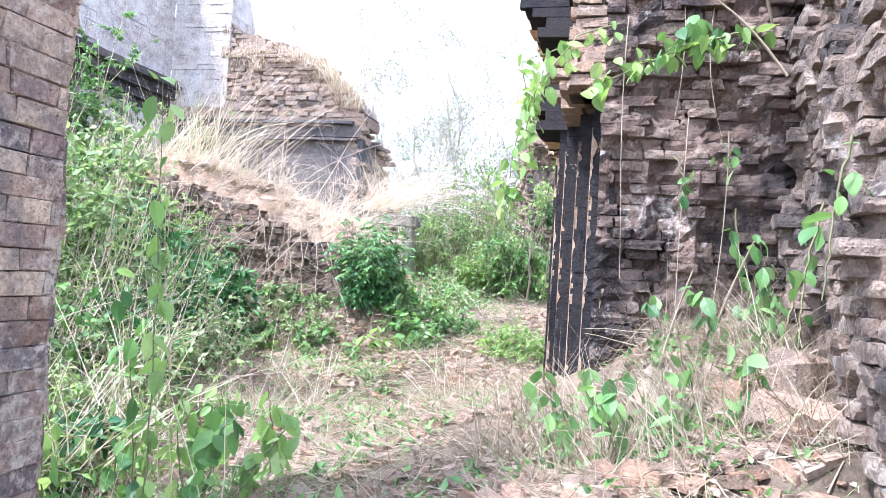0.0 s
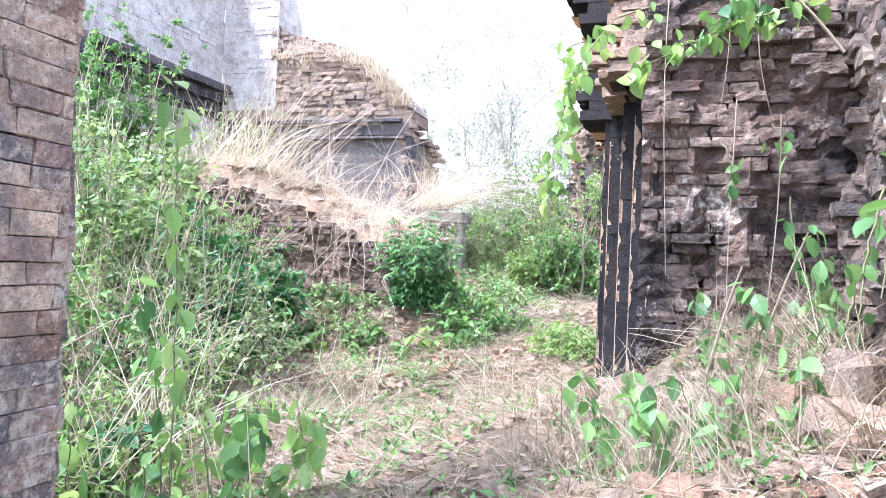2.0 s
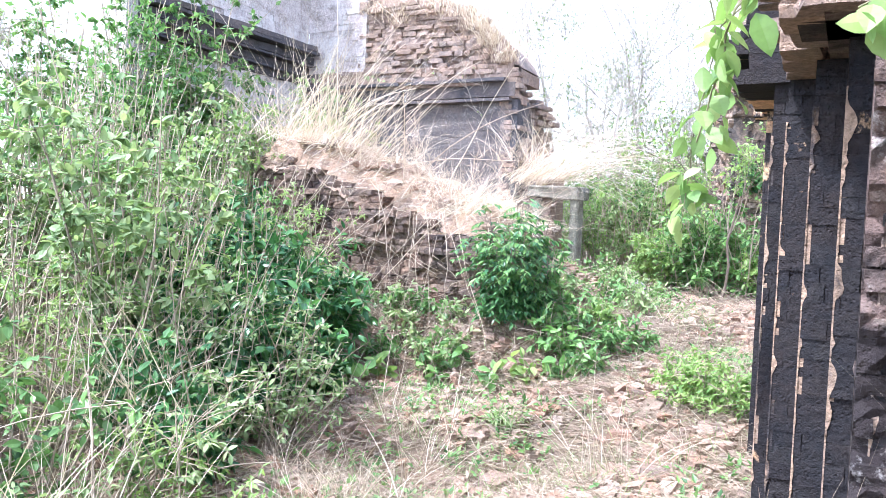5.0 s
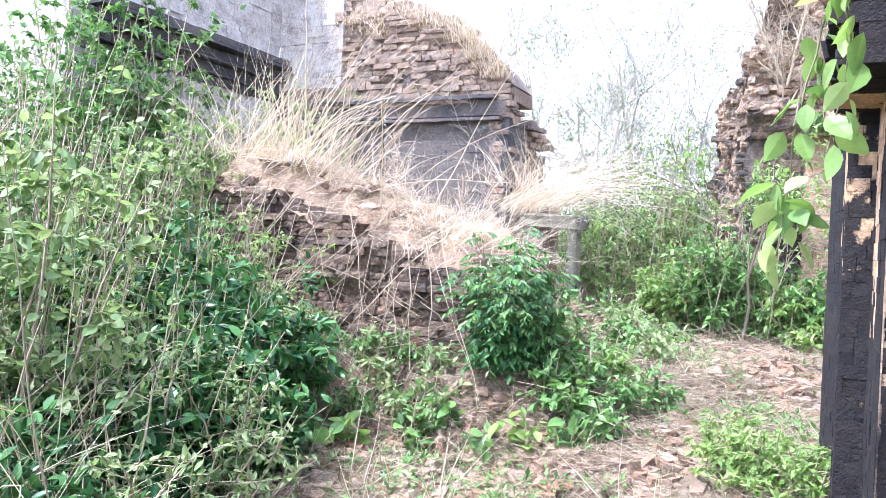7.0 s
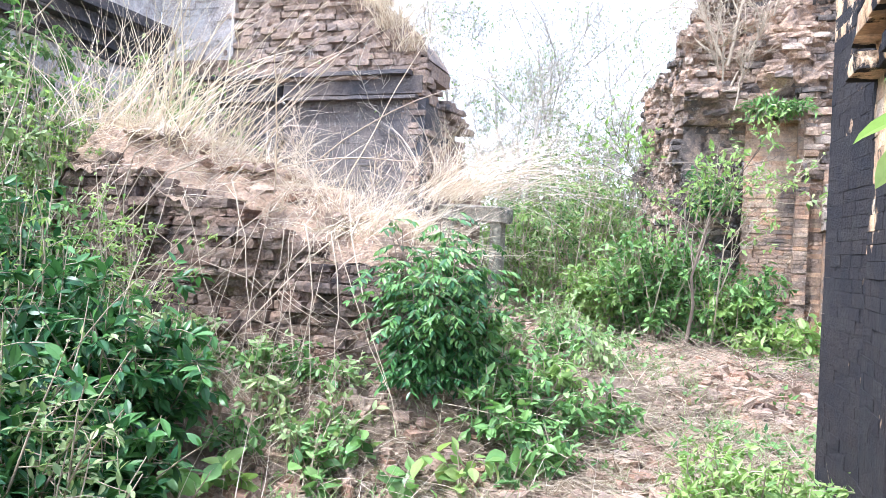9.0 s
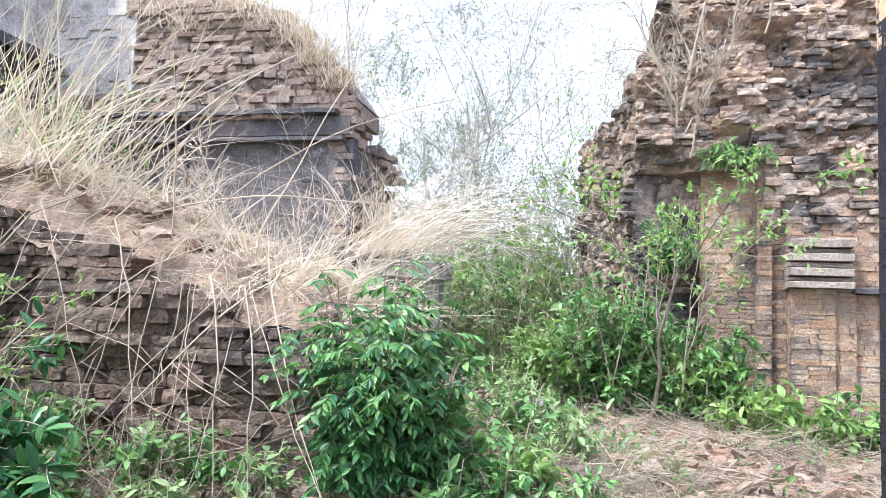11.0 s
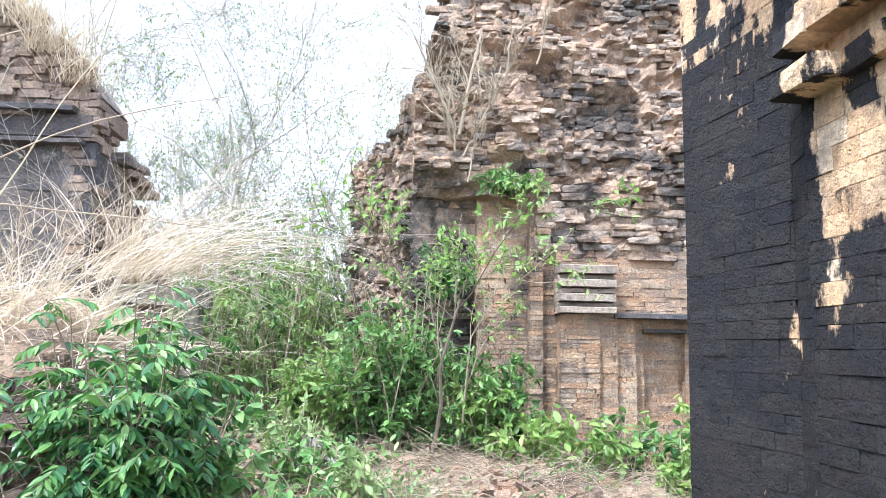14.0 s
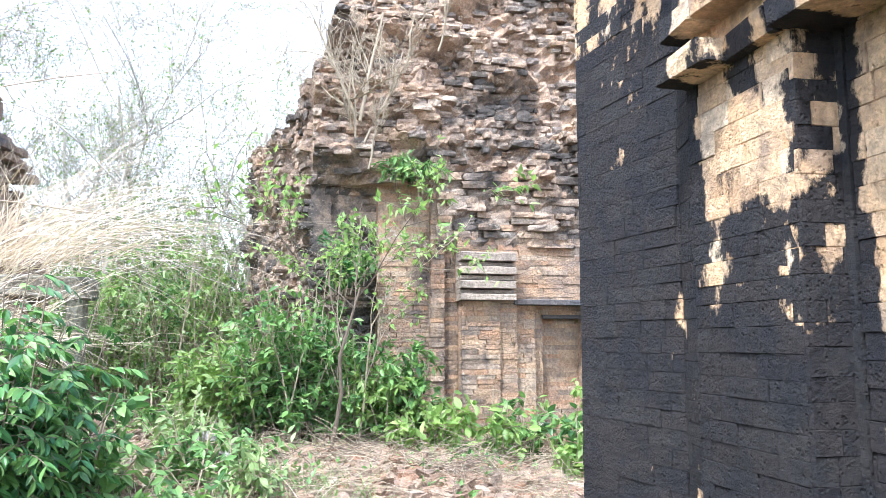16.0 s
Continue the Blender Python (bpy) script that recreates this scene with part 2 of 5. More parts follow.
mat_straw = leaf_material("straw_dry", [(0.52, 0.43, 0.37), (0.66, 0.57, 0.50), (0.42, 0.335, 0.28), (0.78, 0.70, 0.64)], 0.6, 0.25)
mat_straw_grey = leaf_material("litter_dry", [(0.22, 0.175, 0.13), (0.38, 0.315, 0.245), (0.15, 0.115, 0.08), (0.48, 0.42, 0.34)], 0.7, 0.12)
mat_stem = bark_material("stem_pale", (0.24, 0.185, 0.125), (0.46, 0.39, 0.30))
mat_vine = bark_material("stem_green_brown", (0.10, 0.11, 0.05), (0.24, 0.22, 0.12))
mat_twig = bark_material("twig_grey", (0.30, 0.27, 0.23), (0.50, 0.46, 0.40))
mat_bark = bark_material("bark_brown", (0.10, 0.075, 0.055), (0.24, 0.19, 0.15), 18)
mat_log = bark_material("wood_weathered", (0.07, 0.065, 0.06), (0.27, 0.255, 0.235), 22)


# ---- building blocks ----
rng = np.random.default_rng(7)


def part(name, mesh, material, parent=None, label=""):
    """Links a mesh (or a bmesh) as one object under a thing or a part."""
    if isinstance(mesh, bmesh.types.BMesh):
        me = bpy.data.meshes.new(name)
        mesh.to_mesh(me)
        mesh.free()
    else:
        me = mesh
    if material is not None and not me.materials:
        me.materials.append(material)
    ob = new(name, me)
    if parent is not None:
        ob.parent = parent
    if label:
        ob["label"] = label
    if name in ("branchwork", "foliage", "blade_mass", "crown"):
        ob["kind"] = "stuff"
    return ob


def raw_mesh(name, verts, faces, material=None, smooth=False):
    """A mesh from arrays; all faces have the same number of corners."""
    verts, faces = np.asarray(verts, np.float32), np.asarray(faces, np.int32)
    me = bpy.data.meshes.new(name)
    me.vertices.add(len(verts))
    me.vertices.foreach_set("co", verts.ravel())
    k = faces.shape[1]
    me.loops.add(faces.size)
    me.loops.foreach_set("vertex_index", faces.ravel())
    me.polygons.add(len(faces))
    me.polygons.foreach_set("loop_start", np.arange(0, faces.size, k, dtype=np.int32))
    me.polygons.foreach_set("use_smooth", np.full(len(faces), smooth))
    me.update(calc_edges=True)
    if material is not None:
        me.materials.append(material)
    return me


def empty(name, at=(0, 0, 0)):
    ob = new(name)
    ob.location = at
    return ob


def fbm(x, y, z=0.0, octaves=4):
    return noise.fractal(Vector((x, y, z)), 1.0, 2.0, octaves)


# -- the ground's shape: heights at known places, blended by distance --
KNOWN = [(0, 0, 0.0), (0.3, -2, 0.0), (-0.3, 2.2, 0.38), (-1.1, 3.6, 0.34), (-1.96, 5.2, 0.25), (-2.3, 6.1, 0.2), (-2.55, 7.3, 0.02), (-3.0, 7.0, 0.02),
         (-3.2, 8.6, 0.24), (-4.0, 8.5, 0.36), (-4.1, 7.4, 0.3), (-2.9, 9.05, 0.48), (-3.4, 9.7, 1.08), (-4.6, 9.7, 1.0), (-6.0, 9.6, 1.05), (-3.1, 14.4, 1.03),
         (-1.8, 13.4, 0.95), (-0.3, 14.6, 0.85), (1.5, 14.0, 0.5), (-2.4, 11.5, 0.98), (-1.4, 9.0, 0.6), (-1.4, 7.0, 0.3), (-1.0, 11.0, 0.6), (0.75, 4.65, 1.5),
         (0.3, 4.65, 1.3), (0.55, 4.25, 1.2), (0.85, 3.9, 1.25), (0.85, 3.3, 1.05), (0.45, 3.6, 0.8), (0.85, 2.6, 0.6), (-0.1, 3.8, 0.48), (-0.3, 4.4, 0.55), (-1.9, 2.0, 0.05), (-2.6, 4.0, 0.1), (-4.5, 5.5, 0.35), (-6.5, 7.5, 0.9), (-6, 4, 0.4), (-9, 9, 1.2),
         (-4.5, 12, 1.6), (-7, 12, 2.0), (-8.5, 12, 2.0), (-3.4, 17, 0.9), (-5, 22, 1.0), (4, 8, 0.6), (2, -3, 0.0), (-4, -3, 0.0), (0, 24, 0.8), (-12, 14, 1.3), (8, 16, 0.6)]
KXY, KZ = np.array([k[:2] for k in KNOWN]), np.array([k[2] for k in KNOWN])


def ground_z(x, y):
    x, y = np.asarray(x, float), np.asarray(y, float)
    d2 = (x[..., None] - KXY[:, 0]) ** 2 + (y[..., None] - KXY[:, 1]) ** 2
    w = 1.0 / (d2 + 0.12) ** 1.7
    return (w * KZ).sum(-1) / w.sum(-1)


def gz(x, y):
    return float(ground_z(np.array([x]), np.array([y]))[0])


# -- bricks --
BOX_V = np.array([(x, y, z) for x in (-.5, .5) for y in (-.5, .5) for z in (-.5, .5)])
BOX_F = np.array([(0, 1, 3, 2), (4, 6, 7, 5), (0, 4, 5, 1), (2, 3, 7, 6), (0, 2, 6, 4), (1, 5, 7, 3)])


def grid_box(nx_, ny_, nz_, pull):
    """A box cut into cells on its surface, its corners and edges pulled in."""
    pts, faces = {}, []

    def idx(p):
        return pts.setdefault(p, len(pts))
    dims = (nx_, ny_, nz_)
    for ax in range(3):
        u, w = (ax + 1) % 3, (ax + 2) % 3
        for side in (0, dims[ax]):
            for i in range(dims[u]):
                for j in range(dims[w]):
                    q = []
                    for a, b in ((0, 0), (1, 0), (1, 1), (0, 1)):
                        p = [0, 0, 0]
                        p[ax], p[u], p[w] = side, i + a, j + b
                        q.append(idx(tuple(p)))
                    faces.append(tuple(q if side else q[::-1]))
    v = np.array([[c / d - 0.5 for c, d in zip(p, dims)] for p in pts])
    edge = (np.abs(v) > 0.49).sum(1)
    return v * (1 - pull * np.clip(edge - 1, 0, 2))[:, None], np.array(faces)


RAG_V, RAG_F = grid_box(3, 1, 2, 0.035)


def worn_brick_mesh(seed, material, wear=1.0):
    """A unit brick with knocked corners and uneven faces."""
    r = np.random.default_rng(seed)
    if wear >= 1:
        return raw_mesh("brick", RAG_V + r.normal(0, 0.042 * wear, RAG_V.shape) * np.array([0.6, 0.28, 0.8]), RAG_F, material)
    bm = bmesh.new()
    bmesh.ops.create_cube(bm, size=1.0)
    bmesh.ops.bevel(bm, geom=bm.edges[:], offset=0.012 + 0.05 * wear * wear, segments=1, affect="EDGES")
    for v in bm.verts:
        v.co += Vector(r.normal(0, 0.028 * wear, 3))
    me = bpy.data.meshes.new("brick")
    bm.to_mesh(me)
    bm.free()
    me.materials.append(material)
    return me


class Masonry:
    """Collects the bricks of one wall, then lays them: the nearest to a spot as single parts, the others joined."""

    def __init__(self):
        self.m = []

    def course(self, p0, p1, z, h, length, depth, out, push, keep, wob=0.012, tight=False):
        """One course along p0-p1. push(s, z): how far a brick stands out; keep(s, z): whether it is there."""
        d = Vector((p1[0] - p0[0], p1[1] - p0[1], 0))
        total = d.length
        d.normalize()
        n = Vector((d.y, -d.x, 0)) * out
        s = -rng.uniform(0, length)
        while s < total:
            l = length * (rng.uniform(0.75, 1.2) if tight else rng.choice([0.4, 0.55, 0.7, 0.85, 1.0, 1.0, 1.2]) * rng.uniform(0.85, 1.1))
            a, b = max(s, 0), min(s + l, total)
            s += l
            if b - a < (0.012 if tight else 0.05):
                continue
            c = (a + b) / 2
            k = 0.06 if tight else 0.55
            if not keep(c, z):
                continue
            loose = wob if tight else wob * (0.35 + 1.5 * min(1.0, max(0.0, 0.5 + 1.6 * fbm(c * 0.8 + p0[0], z * 0.9, 5.0, 2))))
            at = Vector((p0[0], p0[1], z + h / 2)) + d * c + n * (push(c, z) - depth / 2 + rng.normal(0, loose))
            rot = Matrix(((d.x, n.x, 0), (d.y, n.y, 0), (0, 0, 1))).to_4x4() @ Euler((rng.normal(0, 0.03 * k), rng.normal(0, 0.022 * k), rng.normal(0, 0.045 * k))).to_matrix().to_4x4()
            self.m.append(Matrix.Translation(at) @ rot @ Matrix.Diagonal((b - a - (0.0025 if tight else 0.004), depth, h * (0.985 if tight else rng.uniform(0.9, 1.0)), 1)))

    def lay(self, thing, material, spot=None, singles=300, name="brick", wear=1.0):
        ms = self.m
        if spot is not None:
            ms = sorted(ms, key=lambda q: (q.translation - Vector(spot)).length)
            shapes = [worn_brick_mesh(i, material, wear) for i in range(6)]
            for i, q in enumerate(ms[:singles]):
                ob = new(name, shapes[i % 6])
                ob.parent = thing
                ob.matrix_basis = q
            ms = ms[singles:]
        if not ms:
            return
        k = len(ms)
        mats = np.array([np.array(q) for q in ms])
        bv, bf = (BOX_V, BOX_F) if wear < 1 else (RAG_V, RAG_F)
        nv = len(bv)
        v = np.repeat(bv[None], k, 0) + rng.normal(0, 0.042 * wear, (k, nv, 3)) * np.array([0.6, 0.28, 0.8])
        if wear >= 1:
            v[:, :, 0] += rng.normal(0, 0.05, (k, 1)) * v[:, :, 1] * 2
            v[:, :, 2] *= 1 - 0.1 * rng.random((k, 1)) * (v[:, :, 1] > 0.2)
        v = np.einsum("kij,kvj->kvi", mats[:, :3, :3], v) + mats[:, None, :3, 3]
        f = (bf[None] + nv * np.arange(k)[:, None, None]).reshape(-1, 4)
        ob = part("brickwork", raw_mesh("brickwork", v.reshape(-1, 3), f, material), material, thing)
        ob["kind"] = "stuff"


def slab(name, p0, p1, z0, top, thick, out, material, parent, inset=0.05, steps=24, label=""):
    """The wall's core: from p0 to p1, with a ragged top, set back behind its bricks."""
    d = Vector((p1[0] - p0[0], p1[1] - p0[1], 0))
    total = d.length
    d.normalize()
    n = Vector((d.y, -d.x, 0)) * out
    base = Vector((p0[0], p0[1], 0))
    v, f = [], []
    for i in range(steps + 1):
        s = total * i / steps
        for depth, z in ((inset, z0), (inset, top(s)), (thick, top(s) - 0.02), (thick, z0)):
            q = base + d * s - n * depth
            v.append((q.x, q.y, z))
    for i in range(steps):
        a, b = 4 * i, 4 * i + 4
        f += [(a, b, b + 1, a + 1), (a + 1, b + 1, b + 2, a + 2), (a + 2, b + 2, b + 3, a + 3), (a + 3, b + 3, b, a)]
    f += [(0, 1, 2, 3), (4 * steps + 3, 4 * steps + 2, 4 * steps + 1, 4 * steps)]
    return part(name, raw_mesh(name, v, f, material), material, parent, label)


def worn_sheet(p0, p1, z0, top, out, push, material, parent, back=0.045, lump=0.05, step=0.05):
    """The fused, eroded mass of brick and mortar between the bricks, following their face."""
    d = Vector((p1[0] - p0[0], p1[1] - p0[1], 0))
    total = d.length
    d.normalize()
    n = Vector((d.y, -d.x, 0)) * out
    ns, tmax = max(4, int(total / step)), max(top(total * i / 20) for i in range(21))
    nz = max(4, int((tmax - z0) / step))
    v = np.zeros((ns + 3, nz + 3, 3))
    for i in range(ns + 3):
        s = total * min(max(i - 1, 0), ns) / ns
        for j in range(nz + 3):
            z = min(z0 + (tmax - z0) * min(max(j - 1, 0), nz) / nz, top(s) - 0.03)
            dep = push(s, z) - back + lump * (0.75 * fbm(s * 7, z * 11, 2.0 + p0[0], 4) + 0.5 * fbm(s * 21, z * 30, 5.0, 2))
            if i in (0, ns + 2) or j in (0, nz + 2):
                dep -= 0.3
            q = Vector((p0[0], p0[1], 0)) + d * s + n * dep
            v[i, j] = (q.x, q.y, z)
    ix = np.arange((ns + 3) * (nz + 3)).reshape(ns + 3, nz + 3)
    f = np.stack([ix[:-1, :-1], ix[1:, :-1], ix[1:, 1:], ix[:-1, 1:]], -1).reshape(-1, 4)
    part("worn_masonry", raw_mesh("worn_masonry", v.reshape(-1, 3), f, material, False), None, parent)


def wall_run(thing, mas, p0, p1, z0, top, out, material, course=0.072, length=0.27, depth=0.16, thick=0.6, rough=0.02, holes=0.02, wob=0.01, seed=0.0, push0=None, inset=0.06, core=True, tight=False, fused=0.0, lump=0.05):
    """Bricks in courses with a core behind them. rough: depth of the large erosion; holes: share of lost bricks."""
    total = math.hypot(p1[0] - p0[0], p1[1] - p0[1])
    tmax = max(top(total * i / 20) for i in range(21))

    def push(s, z):
        e = fbm(s * 1.3 + seed, z * 2.2, seed, 4) * rough
        return max(min(e, rough * 0.6), -0.65 * rough) + (push0(s, z) if push0 else 0.0)

    def keep(s, z):
        return z + course * 0.6 < top(s) and not (rng.random() < holes * (1.0 + 2.0 * max(0, fbm(s * 0.9 + 9, z * 1.1, seed)) if holes else 0))
    z = z0
    while z < tmax:
        h = course * rng.uniform(0.85, 1.15)
        mas.course(p0, p1, z, h, length, depth, out, push, keep, wob, tight)
        z += h
    if fused:
        worn_sheet(p0, p1, z0 - 0.1, top, out, push, material, thing, fused, lump)
    if core:
        slab("wall_core", p0, p1, z0 - (0.3 if z0 < 1.5 else 0.0), lambda s: top(s) - 0.04, thick, out, material, thing, inset=max(inset, rough + 0.03))


def profile(points):
    xs, zs = zip(*points)
    return lambda s: float(np.interp(s, xs, zs)) + 0.09 * fbm(s * 3.1, zs[0], 3.3, 3)


def moulding(name, p0, p1, z, steps, out, material, parent, label=""):
    """Horizontal bands, each (height, projection), built up from z along p0-p1, chipped along the edge."""
    d = Vector((p1[0] - p0[0], p1[1] - p0[1], 0))
    total = d.length
    d.normalize()
    n = Vector((d.y, -d.x, 0)) * out
    k = max(2, int(total / 0.06))
    for h, proj in steps:
        v, f = [], []
        for i in range(k + 1):
            q = Vector((p0[0], p0[1], 0)) + d * (total * i / k)
            chip = max(0.0, fbm(total * i / k * 4, z * 9, 1.7)) * 0.05
            for dep, zz in ((-0.12, z), (proj - chip, z + 0.1 * h), (proj - chip * 1.3, z + 0.82 * h), (proj * 0.8 - chip, z + h - 0.004), (-0.12, z + h - 0.004)):
                w = q + n * dep
                v.append((w.x, w.y, zz + 0.006 * fbm(i * 0.3, z)))
        for i in range(k):
            a = 5 * i
            f += [(a + j, a + (j + 1) % 5, a + 5 + (j + 1) % 5, a + 5 + j) for j in range(5)]
        me = raw_mesh(name, v, f, material)
        bm = bmesh.new()
        bm.from_mesh(me)
        bm.verts.ensure_lookup_table()
        bm.faces.new([bm.verts[j] for j in range(5)])
        bm.faces.new([bm.verts[5 * k + j] for j in (4, 3, 2, 1, 0)])
        bmesh.ops.recalc_face_normals(bm, faces=bm.faces)
        bm.to_mesh(me)
        bm.free()
        part(name, me, material, parent, label)
        z += h
    return z


# -- plants --
def tubes(paths, radii, sides=4):
    """Vertices and faces of tapered tubes along polylines. paths: list of (n, 3) arrays; radii: (start, end) each."""
    V, F, base = [], [], 0
    ang = np.arange(sides) * 2 * np.pi / sides
    for p, (r0, r1) in zip(paths, radii):
        p = np.asarray(p, float)
        k = len(p)
        t = np.gradient(p, axis=0)
        t /= np.linalg.norm(t, axis=1, keepdims=True) + 1e-9
        ref = np.where(np.abs(t[:, 2:3]) > 0.9, np.array([[1.0, 0, 0]]), np.array([[0, 0, 1.0]]))
        u = np.cross(t, ref)
        u /= np.linalg.norm(u, axis=1, keepdims=True) + 1e-9
        w = np.cross(t, u)
        r = np.linspace(r0, r1, k)[:, None, None]
        ring = p[:, None, :] + r * (np.cos(ang)[None, :, None] * u[:, None, :] + np.sin(ang)[None, :, None] * w[:, None, :])
        V.append(ring.reshape(-1, 3))
        i = np.arange(k - 1)[:, None] * sides
        j = np.arange(sides)[None, :]
        jn = (j + 1) % sides
        F.append((np.stack([i + j, i + jn, i + sides + jn, i + sides + j], -1) + base).reshape(-1, 4))
        base += k * sides
    return np.concatenate(V), np.concatenate(F)


LEAF = np.array([(0, 0, 0), (0.32, 0.36, 0.07), (0.32, 0, -0.02), (0.32, -0.36, 0.07), (0.72, 0.26, 0.02), (0.72, 0, -0.06), (0.72, -0.26, 0.02), (1.0, 0, -0.16)])
OVAL = np.array([(0, 0, 0)] + [(x, w * k, 0.14 * w * abs(k) - 0.16 * x * x) for x, w in ((0.14, 0.21), (0.38, 0.36), (0.64, 0.31), (0.86, 0.15)) for k in (1, 0, -1)] + [(1.0, 0, -0.19)])
OVAL_T = np.array([(0, 2, 1), (0, 3, 2)] + [t for r in (1, 4, 7) for t in ((r, r + 1, r + 4), (r, r + 4, r + 3), (r + 1, r + 2, r + 5), (r + 1, r + 5, r + 4))] + [(10, 11, 13), (11, 12, 13)])
SMALL_T = np.array([(0, 2, 1), (0, 3, 2), (1, 2, 7), (2, 3, 7)])


def leaves(at, way, size, width=0.5, small=False):
    """Leaves at points, growing along ways. size: array of lengths; width: breadth over length."""
    at, way = np.asarray(at, float), np.asarray(way, float)
    k = len(at)
    x = way / (np.linalg.norm(way, axis=1, keepdims=True) + 1e-9)
    up = rng.normal(0, 0.45, (k, 3)) + np.array([0, 0, 1.0])
    y = np.cross(up, x)
    y /= np.linalg.norm(y, axis=1, keepdims=True) + 1e-9
    z = np.cross(x, y)
    s = np.broadcast_to(np.asarray(size, float), (k,))[:, None, None]
    t = LEAF if small else OVAL
    v = at[:, None] + s * (t[None, :, :1] * x[:, None] + t[None, :, 1:2] * (width / 0.72) * y[:, None] + t[None, :, 2:] * z[:, None])
    tri = SMALL_T if small else OVAL_T
    f = (tri[None] + len(t) * np.arange(k)[:, None, None]).reshape(-1, 3)
    return v.reshape(-1, 3), f


def joined(pieces):
    V, F, b = [], [], 0
    for v, f in pieces:
        V.append(v)
        F.append(f + b)
        b += len(v)
    return np.concatenate(V), np.concatenate(F)


def arc(p, way, length, droop, n=6, wob=0.05):
    """A stem that starts at p along way and bends down (or up, droop < 0)."""
    way = np.asarray(way, float) / np.linalg.norm(way)
    pts = [np.asarray(p, float)]
    for i in range(n - 1):
        way = way + np.array([0, 0, -droop / (n - 1)]) + rng.normal(0, wob, 3)
        way /= np.linalg.norm(way)
        pts.append(pts[-1] + way * length / (n - 1))
    return np.array(pts)


def along(path, u):
    i = np.clip(u * (len(path) - 1), 0, len(path) - 1.001)
    k = int(i)
    return path[k] + (path[k + 1] - path[k]) * (i - k), path[k + 1] - path[k]


def shrub(name, x, y, height, radius, stems, per, size, leaf_mat, label, width=0.45, z=None, lean=(0, 0), group="", stem_mat=None, low=0.15, twigs=3, small=False, category="shrub", hang=0.3):
    """Several stems from one root, side twigs, leaves along the twigs."""
    z = gz(x, y) if z is None else z
    root = empty(name, (x, y, z - 0.03))
    paths, rad, at, way = [], [], [], []
    for _ in range(stems):
        a = rng.uniform(0, 2 * np.pi)
        spread = radius * rng.uniform(0.1, 1.0) / height
        w = (math.cos(a) * spread + lean[0], math.sin(a) * spread + lean[1], 1.0)
        l = height * rng.uniform(0.65, 1.08)
        p = arc((rng.normal(0, 0.12 * radius), rng.normal(0, 0.12 * radius), 0), w, l, rng.uniform(0, hang), 7, 0.07)
        paths.append(p)
        rad.append((0.008 + 0.006 * height / 2, 0.003))
        for _ in range(twigs):
            u = rng.uniform(low + 0.1, 0.9)
            q, d = along(p, u)
            b = rng.uniform(0, 2 * np.pi)
            tw = arc(q, (math.cos(b), math.sin(b), rng.uniform(-0.1, 0.7)), radius * rng.uniform(0.3, 0.7), 0.4, 4, 0.12)
            paths.append(tw)
            rad.append((0.004, 0.0018))
            for _ in range(per):
                q, d = along(tw, rng.uniform(0.15, 1.0))
                at.append(q)
                way.append(d / np.linalg.norm(d) * 0.6 + rng.normal(0, 0.55, 3) + np.array([0, 0, -0.15]))
        for _ in range(per):
            q, d = along(p, rng.uniform(low, 1.0))
            at.append(q)
            way.append(rng.normal(0, 0.7, 3) + np.array([0, 0, 0.05]))
    v, f = tubes(paths, rad, 3)
    part("branchwork", raw_mesh("branchwork", v, f, stem_mat or mat_stem, True), None, root)
    at, way = np.array(at), np.array(way)
    v, f = leaves(at, way, size * rng.uniform(0.55, 1.2, len(at)), width, small)
    part("foliage", raw_mesh("foliage", v, f, leaf_mat), None, root)
    return tagged(root, label, category, group)


def blades(bases, ways, lengths, widths, droops, n=5, wob=0.04):
    """Narrow bent blades, as two-sided ribbons folded along the middle."""
    k = len(bases)
    p = np.asarray(bases, float)
    w = np.asarray(ways, float)
    w = w / np.linalg.norm(w, axis=1, keepdims=True)
    L, D, W = (np.broadcast_to(np.asarray(q, float), (k,))[:, None] for q in (lengths, droops, widths))
    side = np.cross(w, rng.normal(0, 1, (k, 3)))
    side /= np.linalg.norm(side, axis=1, keepdims=True) + 1e-9
    rows = []
    for i in range(n):
        rows.append((p - side * W * 0.5 * (1 - i / (n - 0.7)), p + side * W * 0.5 * (1 - i / (n - 0.7))))
        w = w + np.array([0, 0, -1.0]) * D / (n - 1) + rng.normal(0, wob, (k, 3))
        w /= np.linalg.norm(w, axis=1, keepdims=True)
        p = p + w * L / (n - 1)
    v = np.stack([q for r in rows for q in r], 1)
    f = np.array([(2 * i, 2 * i + 1, 2 * i + 3, 2 * i + 2) for i in range(n - 1)])
    return v.reshape(-1, 3), (f[None] + 2 * n * np.arange(k)[:, None, None]).reshape(-1, 4)


def grass_tuft(name, at, count, length, spread, lean, droop, material, label, width=0.007, foot=0.15, category="grass", n=6, wob=0.05):
    root = empty(name, at)
    b = np.zeros((count, 3))
    b[:, :2] = rng.normal(0, foot, (count, 2))
    b[:, 2] = -0.03
    w = np.array([lean[0], lean[1], lean[2] if len(lean) > 2 else 1.0]) + rng.normal(0, spread, (count, 3)) * np.array([1, 1, 0.4])
    v, f = blades(b, w, length * rng.uniform(0.5, 1.15, count), width * rng.uniform(0.6, 1.3, count), droop * rng.uniform(0.5, 1.4, count), n, wob)
    part("blade_mass", raw_mesh("blade_mass", v, f, material), None, root)
    return tagged(root, label, category)


